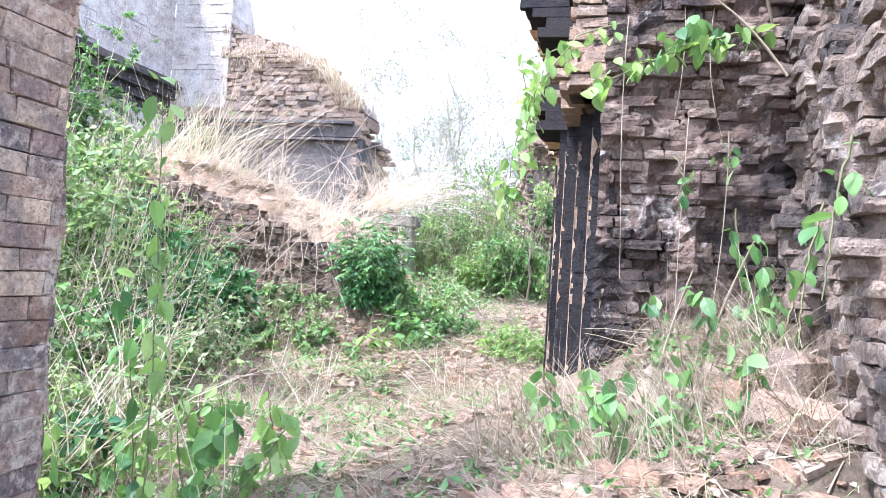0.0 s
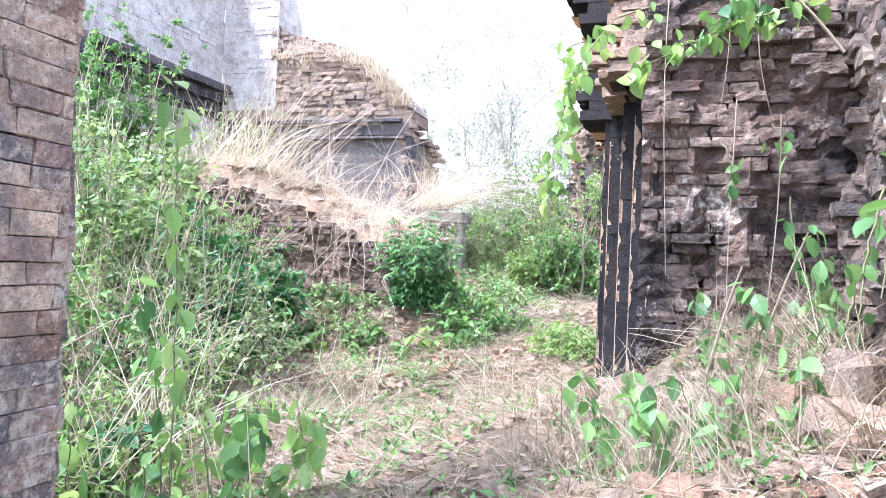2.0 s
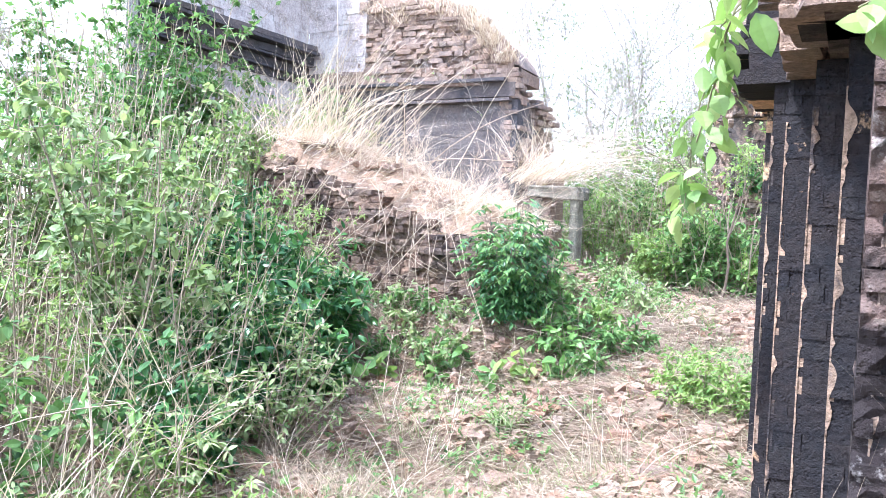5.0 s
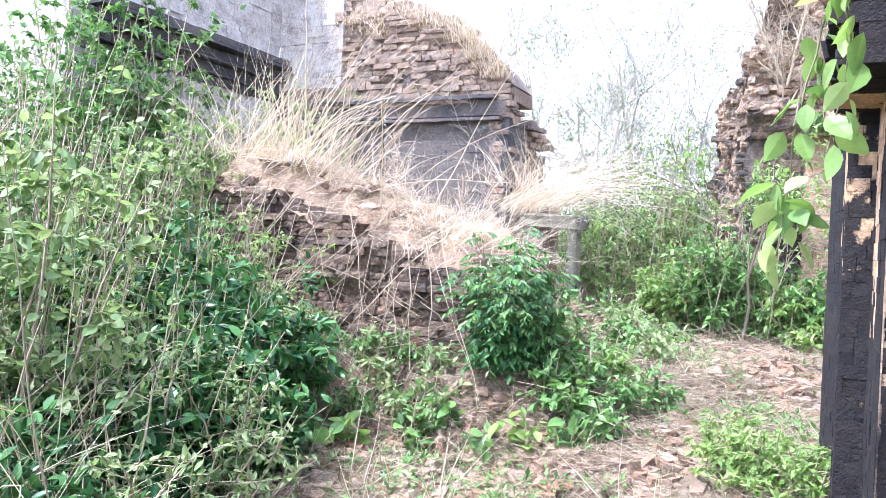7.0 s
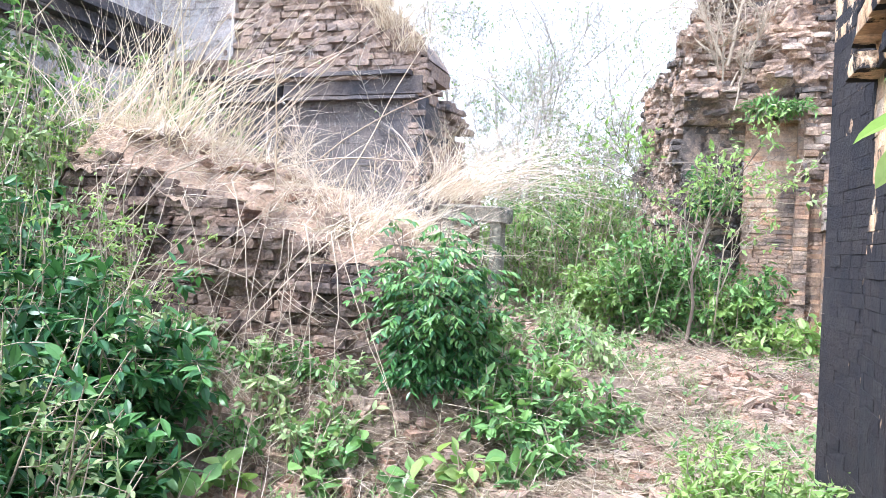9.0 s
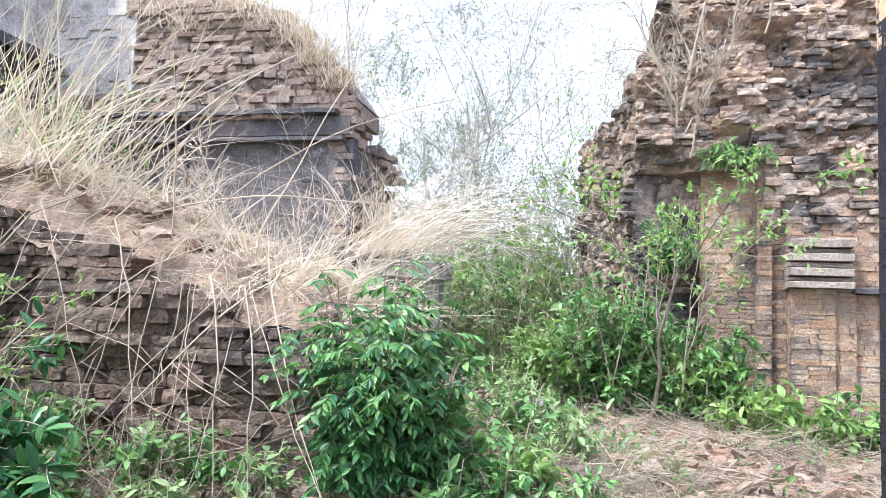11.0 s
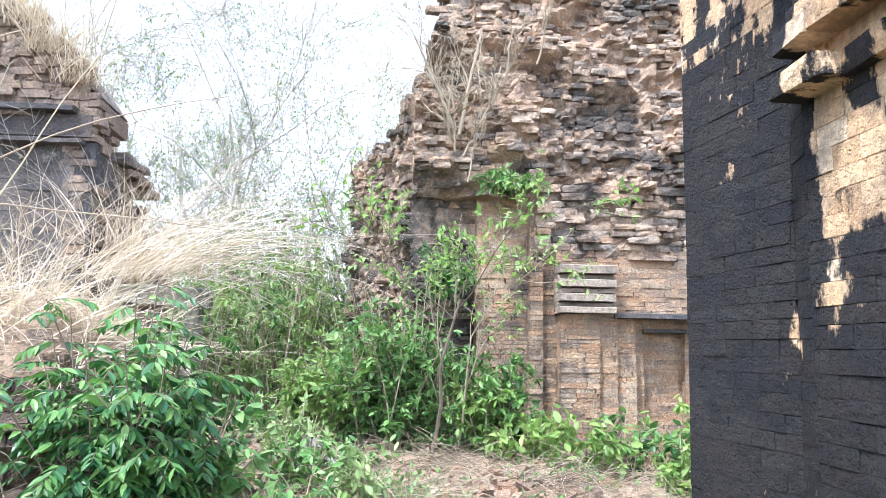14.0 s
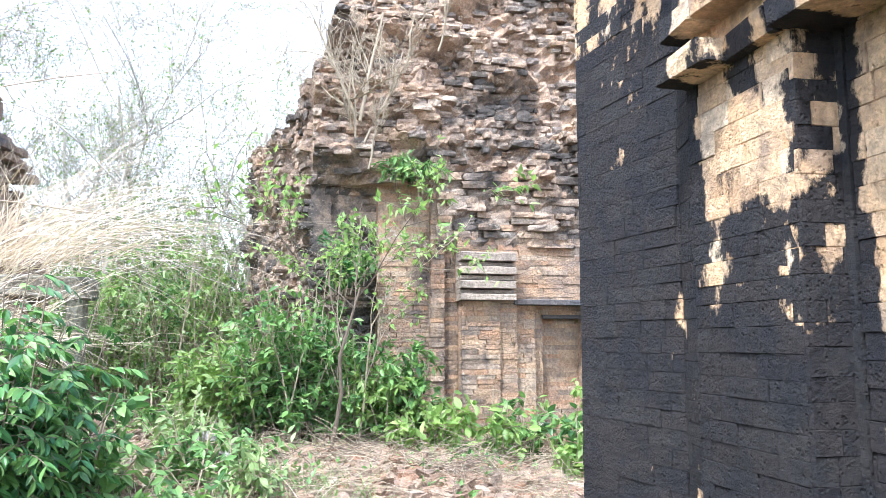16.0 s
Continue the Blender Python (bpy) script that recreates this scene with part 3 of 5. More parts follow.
def bare_tree(name, at, height, lean, seed, mat, label, leaf_mat=None, leaf_n=0, leaf_size=0.07, depth=4, r0=0.07, spread=0.7, kids=(4, 6), category="tree", width=0.5, first=0.35, twig=0.0045):
    r = np.random.default_rng(seed)
    root = empty(name, at)
    trunk, limbs, tips = [], [], []

    def grow(p, w, l, rad, lev):
        pts = [np.array(p, float)]
        w = np.array(w, float)
        k = 6 if lev < 2 else 4
        for _ in range(k - 1):
            w = w / np.linalg.norm(w) + r.normal(0, 0.10 + 0.04 * lev, 3) + np.array([0, 0, 0.03])
            pts.append(pts[-1] + w / np.linalg.norm(w) * l / (k - 1))
        pts = np.array(pts)
        (trunk if lev == 0 else limbs).append((pts, (rad, rad * 0.45)))
        if lev >= depth:
            tips.append(pts)
            return
        for _ in range(r.integers(*kids)):
            u = r.uniform(first, 1.0)
            q, d = along(pts, u)
            a = r.normal(0, spread, 3)
            d = d / np.linalg.norm(d) + a + np.array([0, 0, 0.12])
            grow(q, d, l * r.uniform(0.48, 0.74), max(rad * (1 - 0.5 * u) * 0.66, twig), lev + 1)
    grow((0, 0, -0.1), (*lean, 1.0), height * 0.62, r0, 0)
    v, f = tubes([t[0] for t in trunk], [t[1] for t in trunk], 8)
    part("trunk", raw_mesh("trunk", v, f, mat, True), None, root)
    v, f = tubes([t[0] for t in limbs], [t[1] for t in limbs], 3)
    part("branchwork", raw_mesh("branchwork", v, f, mat, True), None, root)
    if leaf_mat is not None and leaf_n:
        at_, way = [], []
        for _ in range(leaf_n):
            q, d = along(tips[r.integers(len(tips))], r.uniform(0, 1))
            at_.append(q)
            way.append(d / np.linalg.norm(d) * 0.4 + r.normal(0, 0.7, 3) + np.array([0, 0, -0.3]))
        v, f = leaves(np.array(at_), np.array(way), leaf_size * r.uniform(0.6, 1.3, leaf_n), width, True)
        part("crown", raw_mesh("crown", v, f, leaf_mat), None, root)
    return tagged(root, label, category)


# ---- the ground ----
gx = np.concatenate([np.linspace(-400, -12, 14), np.linspace(-11.4, 4, 155), np.linspace(5, 400, 16)])
gy = np.concatenate([np.linspace(-300, -4, 10), np.linspace(-3.5, 18, 216), np.linspace(18.8, 500, 18)])
X, Y = np.meshgrid(gx, gy, indexing="ij")
Z = ground_z(X, Y)
for i in range(X.shape[0]):
    for j in range(X.shape[1]):
        x, y = X[i, j], Y[i, j]
        if -12 < x < 5 and -4 < y < 19:
            Z[i, j] += 0.05 * fbm(x * 1.4, y * 1.4, 0.5, 3) + 0.025 * fbm(x * 6, y * 6, 2.5, 3)
nx, ny = X.shape
idx = np.arange(nx * ny).reshape(nx, ny)
GF = np.stack([idx[:-1, :-1], idx[1:, :-1], idx[1:, 1:], idx[:-1, 1:]], -1).reshape(-1, 4)
ground = part("ground", raw_mesh("ground", np.stack([X, Y, Z], -1).reshape(-1, 3), GF, mat_earth, True), mat_earth)
tagged(ground, "dry sandy earth with straw litter and rubble", "ground", kind="structure")


# ---- walls ----
def structure(name, label):
    return tagged(empty(name), label, "wall", kind="structure")


# the old cell's west wall, beside the start
wall = structure("wall_west_cell", "warm grey brick wall of neat courses, broken off at its end")
mas = Masonry()
wall_run(wall, mas, (-2.03, -3.0), (-2.03, 2.33), -0.1, lambda s: 4.6 if s > 4.4 else 1.0, 1, mat_left, 0.084, 0.26, rough=0.012, holes=0.0, wob=0.003, seed=1, thick=0.7, tight=True)
wall_run(wall, mas, (-2.05, 2.37), (-2.80, 2.37), -0.1, lambda s: 4.6, 1, mat_left, 0.084, 0.26, rough=0.02, holes=0.0, wob=0.006, seed=2, core=False, tight=True)
mas.lay(wall, mat_left, (-2.03, 2.3, 1.9), wear=0.75)

# its east wall and the wall with the broken doorway
wall = structure("wall_east_cell", "dark eroded brick wall with pale lichen and deep open joints")
mas = Masonry()
TOPE = lambda s: 5.2 + 0.3 * fbm(s * 2, 4.0)
wall_run(wall, mas, (-0.25, 4.88), (1.1, 4.88), 0.0, TOPE, 1, mat_inner, 0.07, 0.2, depth=0.3, rough=0.17, holes=0.07, wob=0.016, seed=4, thick=1.0, push0=lambda s, z: 0.05 * max(0, z - 2.7) + 0.13 * fbm(s * 4.5, z * 0.6, 6.0, 3), fused=0.026, lump=0.07)
mas.lay(wall, mat_inner, (0.2, 4.9, 1.9), wear=1.15)
mas = Masonry()
wall_run(wall, mas, (0.88, 4.9), (0.88, -3.0), -0.1, lambda s: TOPE(s) if s < 2.4 else 1.0, 1, mat_inner_pale, 0.075, 0.22, depth=0.3, rough=0.16, holes=0.06, wob=0.018, seed=3, thick=0.9, push0=lambda s, z: 0.1 * fbm(s * 4.5, z * 0.7, 9.0, 3), fused=0.03, lump=0.06)
mas.lay(wall, mat_inner_pale, (0.8, 3.6, 1.9), wear=1.15)
back = structure("wall_south_cell", "plain brick wall closing the old cell")
mas = Masonry()
wall_run(back, mas, (0.88, -3.0), (-2.03, -3.0), -0.1, lambda s: 1.0, 1, mat_left, 0.09, 0.3, rough=0.02, holes=0.0, seed=5, tight=True)
mas.lay(back, mat_left)

# stepped doorway jamb and west face, stained black
jamb = structure("wall_west_face", "soot-black brick face with stepped pilasters and bare orange patches")
mas = Masonry()
STEPS = [(-0.2, 4.93), (-0.33, 5.3), (-0.46, 5.8), (-0.6, 6.3), (-0.72, 6.9)]
zcap = 2.78
reveal = Masonry()
for i, (x, y) in enumerate(STEPS):
    nxt = STEPS[i + 1][1] if i + 1 < len(STEPS) else 7.9
    px = STEPS[i - 1][0] if i else x + 0.1
    cap = (lambda s: zcap) if i < 4 else (lambda s: 5.2)
    wall_run(jamb, mas, (x, y), (px + 0.04 if i else x + 0.05, y), 0.0, cap, 1, mat_jamb, 0.08, 0.26, depth=0.1, rough=0.006, holes=0, wob=0.002, seed=10 + i, core=False, tight=True)
    wall_run(jamb, reveal if i < 4 else mas, (x, nxt + 0.04), (x, y + 0.1), 0.0, cap, 1, mat_jamb, 0.08, 0.26, depth=0.1, rough=0.006, holes=0, wob=0.002, seed=20 + i, core=False, tight=True)
    slab("wall_core", (x + 0.03, nxt + 0.02), (x + 0.03, y + (0.05 if i else 0.2)), -0.3, cap, 0.3 if i else 0.1, 1, mat_jamb, jamb, inset=0.0, steps=2)
FACE = [((-0.62, 8.0), (-0.62, 7.88)), ((-0.86, 7.98), (-0.60, 7.98)), ((-0.86, 8.56), (-0.86, 8.0)), ((-0.82, 8.72), (-0.86, 8.56)), ((-0.93, 9.45), (-0.82, 8.72)), ((1.2, 9.5), (-0.88, 9.45))]
for i, (a, b) in enumerate(FACE):
    wall_run(jamb, mas, a, b, 0.0, lambda s: 5.3, 1, mat_jamb, 0.073, 0.18, depth=0.12, rough=0.005, holes=0, wob=0.0012, seed=30 + i, core=False, tight=True)
slab("wall_core", (-0.72, 9.36), (-0.72, 7.95), -0.3, lambda s: 5.25, 0.5, 1, mat_jamb, jamb, inset=0.0, steps=2)
mas.lay(jamb, mat_jamb, (-0.85, 8.3, 2.2), wear=0.25)
reveal.lay(jamb, mat_reveal, wear=0.4)
for x, y in STEPS[:4] + [(-0.72, 6.9)]:
    zs = np.linspace(0.55, 2.58, 90)
    v, f = [], []
    for zz in zs:
        wd = 0.002 + 0.06 * max(0.0, -0.09 + fbm(zz * 5.5 + 7 * y, x * 5, 2.0, 6)) * (0.5 if zz < 1.3 else 1.0)
        v += [(x - 0.004, y - 0.004, zz), (x + wd, y - 0.004, zz), (x + wd, y + 0.02, zz), (x + 0.02, y + wd, zz), (x - 0.004, y + wd, zz)]
    for i in range(89):
        f += [(5 * i + j, 5 * i + (j + 1) % 5, 5 * i + 5 + (j + 1) % 5, 5 * i + 5 + j) for j in range(5)]
    part("worn_arris", raw_mesh("worn_arris", v, f, mat_arris), None, jamb, "bare tan edge of worn brick")
cor = Masonry()
for zz, hh, out_by in ((2.87, 0.085, 0.105), (2.955, 0.085, 0.025), (3.04, 0.095, 0.13), (3.135, 0.08, 0.1), (3.215, 0.09, 0.05), (3.305, 0.09, 0.02), (3.72, 0.09, 0.14), (3.81, 0.1, 0.06), (3.91, 0.09, 0.2), (4.0, 0.1, 0.3), (4.1, 0.12, 0.18), (4.22, 0.12, 0.34)):
    cor.course((-0.84, 8.52 + out_by * 0.4), (-0.84, 6.85), zz, hh, 0.3, 0.45, 1, lambda s, z: out_by + 0.03 * fbm(s * 4, z * 9, 3.0), lambda s, z: True, 0.012, True)
cor.lay(jamb, mat_jamb, (-0.9, 8.2, 3.0), singles=60, wear=0.75)
over = Masonry()
wall_run(jamb, over, (-0.5, 5.05), (0.0, 5.05), zcap, lambda s: 5.2, 1, mat_inner, 0.08, 0.25, rough=0.06, holes=0.02, wob=0.012, seed=90, thick=0.4, push0=lambda s, z: 0.13 if z < 3.0 else 0.04)
wall_run(jamb, over, (-0.5, 6.95), (-0.5, 5.05), zcap, lambda s: 5.2, 1, mat_inner, 0.08, 0.25, rough=0.06, holes=0.02, wob=0.012, seed=91, thick=0.4, push0=lambda s, z: 0.1 if z < 3.0 else 0.0)
over.lay(jamb, mat_tan_worn)

# low broken wall, with earth and broken brick heaped behind it
low = structure("wall_low", "low broken brick wall with a worn dip along its top")
mas = Masonry()
LOWTOP = profile([(0, 2.95), (0.9, 2.82), (1.6, 2.62), (2.4, 2.28), (3.0, 2.1), (3.4, 1.95)])
wall_run(low, mas, (-7.2, 9.8), (-3.85, 9.8), 0.75, lambda s: LOWTOP(s) - 0.26, 1, mat_low, 0.082, 0.24, depth=0.28, rough=0.17, holes=0.04, wob=0.02, seed=40, thick=0.7, inset=0.2, fused=0.05, lump=0.06)
wall_run(low, mas, (-3.85, 10.02), (-3.85, 11.2), 0.75, lambda s: 1.95 + 0.1 * fbm(s * 3, 1), 1, mat_low, 0.082, 0.25, depth=0.28, rough=0.12, holes=0.02, wob=0.018, seed=41, thick=0.6)
mas.lay(low, mat_low, (-5.0, 9.8, 1.8), wear=1.4)
bx, by = np.meshgrid(np.linspace(-7.6, -3.55, 70), np.linspace(9.84, 12.3, 40), indexing="ij")
bz = np.zeros_like(bx)
for i in range(70):
    for j in range(40):
        v = (by[i, j] - 9.84) / 2.46
        edge = min(1.0, (bx[i, j] + 7.6) / 0.4, (-3.55 - bx[i, j]) / 0.4)
        top = LOWTOP(bx[i, j] + 7.2) - 0.42 + 0.5 * math.sin(min(1, v * 5) * math.pi / 2) - 1.5 * max(0, v - 0.4) ** 1.2
        bz[i, j] = 0.6 + (top - 0.6) * max(0, edge) ** 0.4 + 0.09 * fbm(bx[i, j] * 4, by[i, j] * 4, 3.0) + 0.05 * fbm(bx[i, j] * 14, by[i, j] * 14, 5.0)
bi = np.arange(2800).reshape(70, 40)
bank = part("earth_bank", raw_mesh("earth_bank", np.stack([bx, by, bz], -1).reshape(-1, 3), np.stack([bi[:-1, :-1], bi[1:, :-1], bi[1:, 1:], bi[:-1, 1:]], -1).reshape(-1, 4), mat_bank, False), mat_bank)
tagged(bank, "bank of crumbled brick and dry earth behind the low wall", "ground", kind="structure")

# north wall with its cornice, and the pale west wall
north = structure("wall_north", "weathered brick wall with a dark moulded cornice and a collapsed top")
mas = Masonry()
for a, b in ((-9.5, -7.40), (-7.32, -5.2)):
    wall_run(north, mas, (a, 13.72), (b, 13.72), 1.5, lambda s: 4.0, 1, mat_plinth, 0.10, 0.34, rough=0.01, holes=0, wob=0.003, seed=50, thick=1.0, inset=0.03, tight=True)
    for z, hh, proj, short in ((3.94, 0.06, 0.12, 0.1), (4.0, 0.26, 0.035, 0.04), (4.26, 0.07, 0.14, 0.2)):
        moulding("cornice_band", (a, 13.7), (b - (short if b > -6 else 0.02), 13.7), z, [(hh, proj)], 1, mat_mould, north)
mas.lay(north, mat_plinth, wear=0.4)
mas = Masonry()
wall_run(north, mas, (-9.5, 13.7), (-5.3, 13.7), 4.32, lambda s: 4.58, 1, mat_north, 0.085, 0.3, rough=0.05, holes=0.06, wob=0.016, seed=51, thick=1.2, push0=lambda s, z: 0.1 - 0.12 * max(0.0, (s - 3.5) / 0.7), fused=0.03)
NTOP = profile([(0, 6.5), (0.3, 6.1), (0.9, 6.0), (1.6, 5.85), (2.2, 5.5), (2.6, 5.15), (2.9, 4.8), (3.0, 4.6)])
wall_run(north, mas, (-8.35, 13.7), (-5.3, 13.7), 4.55, NTOP, 1, mat_north, 0.085, 0.27, depth=0.3, rough=0.13, holes=0.05, wob=0.022, seed=52, thick=1.2, fused=0.03, lump=0.07)
STOP = lambda s: 4.5 - 0.5 * s + 0.15 * fbm(s * 4, 2)
wall_run(north, mas, (-5.25, 13.68), (-5.05, 15.0), 1.3, STOP, 1, mat_north, 0.085, 0.27, depth=0.3, rough=0.15, holes=0.03, wob=0.035, seed=53, thick=0.6)
wall_run(north, mas, (-5.15, 13.95), (-4.6, 13.95), 1.0, lambda s: 3.35 - 0.9 * s + 0.1 * fbm(s * 5, 7), 1, mat_north, 0.085, 0.27, depth=0.25, rough=0.1, holes=0.03, wob=0.03, seed=54, thick=0.5)
mas.lay(north, mat_north, (-6.0, 13.7, 4.6), wear=1.1)
mas = Masonry()
PTOP = profile([(0, 8.2), (1.0, 8.0), (1.15, 7.0), (1.35, 6.4)])
wall_run(north, mas, (-9.5, 13.68), (-8.2, 13.68), 4.55, PTOP, 1, mat_pale, 0.1, 0.32, rough=0.03, holes=0, wob=0.004, seed=55, thick=1.0, tight=True)
mas.lay(north, mat_pale, wear=0.5)
west = structure("wall_west_pale", "tall pale lichen-covered wall above dark stepped mouldings")
mas = Masonry()
wall_run(west, mas, (-9.5, 9.6), (-9.5, 13.7), 1.2, lambda s: 8.2 - max(0, 1.2 - s) * 1.5, 1, mat_pale, 0.1, 0.32, rough=0.03, holes=0, wob=0.005, seed=60, thick=0.7, tight=True)
mas.lay(west, mat_pale, wear=0.5)
moulding("cornice_band", (-9.5, 9.8), (-9.5, 13.6), 4.35, [(0.14, 0.06), (0.05, 0.16), (0.14, 0.10), (0.05, 0.24), (0.16, 0.2), (0.07, 0.36), (0.12, 0.3)], 1, mat_mould, west)

# tower
tower = structure("wall_tower", "tall ruined brick tower with pilasters, a capital and crumbling upper courses")
mas = Masonry()
smooth = Masonry()


def batter(s, z):
    return -0.13 * max(0, z - 3.9) + 0.12


TW = [((-1.25, 14.64), (-0.60, 14.64), 3.82), ((-0.66, 14.52), (-0.50, 14.52), 3.9), ((-0.52, 14.6), (-0.33, 14.6), 3.5),
      ((-0.33, 14.42), (0.12, 14.42), 2.44), ((0.10, 14.48), (0.34, 14.48), 2.44), ((0.34, 14.56), (0.58, 14.56), 2.40), ((0.56, 14.68), (0.71, 14.68), 2.44), ((0.70, 14.80), (1.22, 14.80), 2.28), ((1.20, 14.68), (1.35, 14.68), 2.44), ((1.33, 14.56), (3.6, 14.56), 2.44),
      ((-0.36, 14.5), (3.6, 14.5), 3.2)]
for i, (a, b, zt) in enumerate(TW):
    wall_run(tower, smooth, a, b, 0.3 if i < 10 else 2.42, lambda s: zt, 1, mat_tower_smooth, 0.054, 0.3, depth=0.14, rough=0.012, holes=0.0, wob=0.003, seed=70 + i, thick=0.6, tight=True)
wall_run(tower, mas, (-2.0, 14.75), (-1.22, 14.75), 0.3, lambda s: 3.95, 1, mat_tower, 0.09, 0.25, depth=0.3, rough=0.16, holes=0.06, wob=0.03, seed=69, thick=0.8, fused=0.03, lump=0.08)
TTOP = profile([(0, 4.9), (0.2, 5.7), (0.5, 6.6), (1.2, 7.4), (2.5, 8.2), (5.6, 8.4)])
wall_run(tower, mas, (-2.0, 14.62), (3.6, 14.62), 3.84, TTOP, 1, mat_tower, 0.078, 0.23, depth=0.5, rough=0.34, holes=0.09, wob=0.03, seed=80, thick=1.5, push0=lambda s, z: batter(s, z) + 0.1 * fbm(s * 3.2, z * 1.2, 4.0, 3), inset=0.8, fused=0.02, lump=0.085)
wall_run(tower, mas, (-0.6, 14.58), (3.6, 14.58), 3.15, lambda s: 3.95, 1, mat_tower, 0.085, 0.3, depth=0.3, rough=0.1, holes=0.05, wob=0.022, seed=82, thick=0.6, push0=lambda s, z: 0.1 + 0.05 * fbm(s * 4, z * 3, 8.0), fused=0.03, lump=0.07)
wall_run(tower, mas, (-2.85, 18.2), (-2.0, 14.72), 0.3, lambda s: 4.75 + 0.25 * fbm(s * 2, 1) + 0.25 * max(0, s - 2.4), 1, mat_tower, 0.09, 0.25, depth=0.35, rough=0.2, holes=0.06, wob=0.032, seed=81, thick=1.0, fused=0.03, lump=0.08)
wall_run(tower, mas, (-1.8, 17.0), (-1.8, 15.0), 4.7, lambda s: 5.6 + 0.6 * s, 1, mat_tower, 0.09, 0.25, depth=0.35, rough=0.2, holes=0.04, wob=0.04, seed=83, thick=0.6, push0=batter)
mas.lay(tower, mat_tower, (-0.6, 14.5, 4.4), wear=1.3)
moulding("capital_band", (-0.36, 14.46), (0.28, 14.46), 2.42, [(0.08, 0.16), (0.05, 0.08), (0.10, 0.16), (0.06, 0.10), (0.10, 0.17), (0.05, 0.10), (0.11, 0.18)], 1, mat_capital, tower)
wall_run(tower, smooth, (0.70, 14.68), (1.22, 14.68), 2.28, lambda s: 2.44, 1, mat_tower_smooth, 0.054, 0.3, depth=0.14, rough=0.01, holes=0.0, wob=0.003, seed=84, thick=0.3, tight=True)
smooth.lay(tower, mat_tower_smooth, (-0.3, 14.5, 2.2), wear=0.7)
moulding("niche_head", (0.70, 14.66), (1.22, 14.66), 2.23, [(0.05, 0.03)], 1, mat_mould, tower)
moulding("string_course", (0.3, 14.5), (3.6, 14.5), 2.38, [(0.07, 0.07)], 1, mat_mould, tower)

# small stone doorway left standing beside the north wall
door = empty("stone_doorframe", (-4.45, 14.05, 1.0))


def block(size, at, tilt=0.0, bev=0.02):
    bm = bmesh.new()
    bmesh.ops.create_cube(bm, size=1.0)
    bmesh.ops.scale(bm, vec=size, verts=bm.verts)
    bmesh.ops.subdivide_edges(bm, edges=bm.edges[:], cuts=2, use_grid_fill=True)
    bmesh.ops.bevel(bm, geom=[e for e in bm.edges if e.is_boundary is False and e.calc_face_angle(0) > 1.0], offset=bev, segments=1, affect="EDGES")
    for v in bm.verts:
        v.co += Vector(rng.normal(0, bev * 0.35, 3))
    bmesh.ops.transform(bm, matrix=pose(*at, 0, tilt, 0), verts=bm.verts)
    return bm


part("lintel", block((0.95, 0.34, 0.2), (-0.1, 0, 1.48), 2), mat_lintel, door)
part("post", block((0.14, 0.3, 1.5), (0.22, 0, 0.63)), mat_lintel, door)
part("post", block((0.14, 0.3, 1.5), (-0.42, 0, 0.63)), mat_lintel, door)
tagged(door, "low weathered stone doorframe with a thick lintel", "doorframe")


# ---- loose stones and litter ----
def stone_mesh(seed, material, flat=0.6):
    r = np.random.default_rng(seed)
    bm = bmesh.new()
    bmesh.ops.create_cube(bm, size=1.0)
    bmesh.ops.bevel(bm, geom=bm.edges[:], offset=0.14, segments=1, affect="EDGES")
    for v in bm.verts:
        v.co = Vector((v.co.x * r.uniform(0.8, 1.1), v.co.y * r.uniform(0.75, 1.1), v.co.z * flat * r.uniform(0.75, 1.15))) + Vector(r.normal(0, 0.05, 3))
    me = bpy.data.meshes.new("stone")
    bm.to_mesh(me)
    bm.free()
    me.materials.append(material)
    return me


STONES = [stone_mesh(i, mat_stone, 0.35 + 0.06 * i) for i in range(8)]


def put_stone(x, y, size, label="broken chunk of old brick lying on the earth", z=None, name="loose_brick", group="loose bricks", tilt=0.25):
    ob = new(name, STONES[rng.integers(8)])
    z = gz(x, y) if z is None else z
    ob.matrix_basis = pose(x, y, z + size * 0.12, rng.normal(0, 57 * tilt), rng.normal(0, 57 * tilt), rng.uniform(0, 360)) @ Matrix.Diagonal((size * rng.uniform(0.8, 1.3), size * rng.uniform(0.6, 1.0), size * rng.uniform(0.7, 1.0), 1))
    return tagged(ob, label, "brick", group)


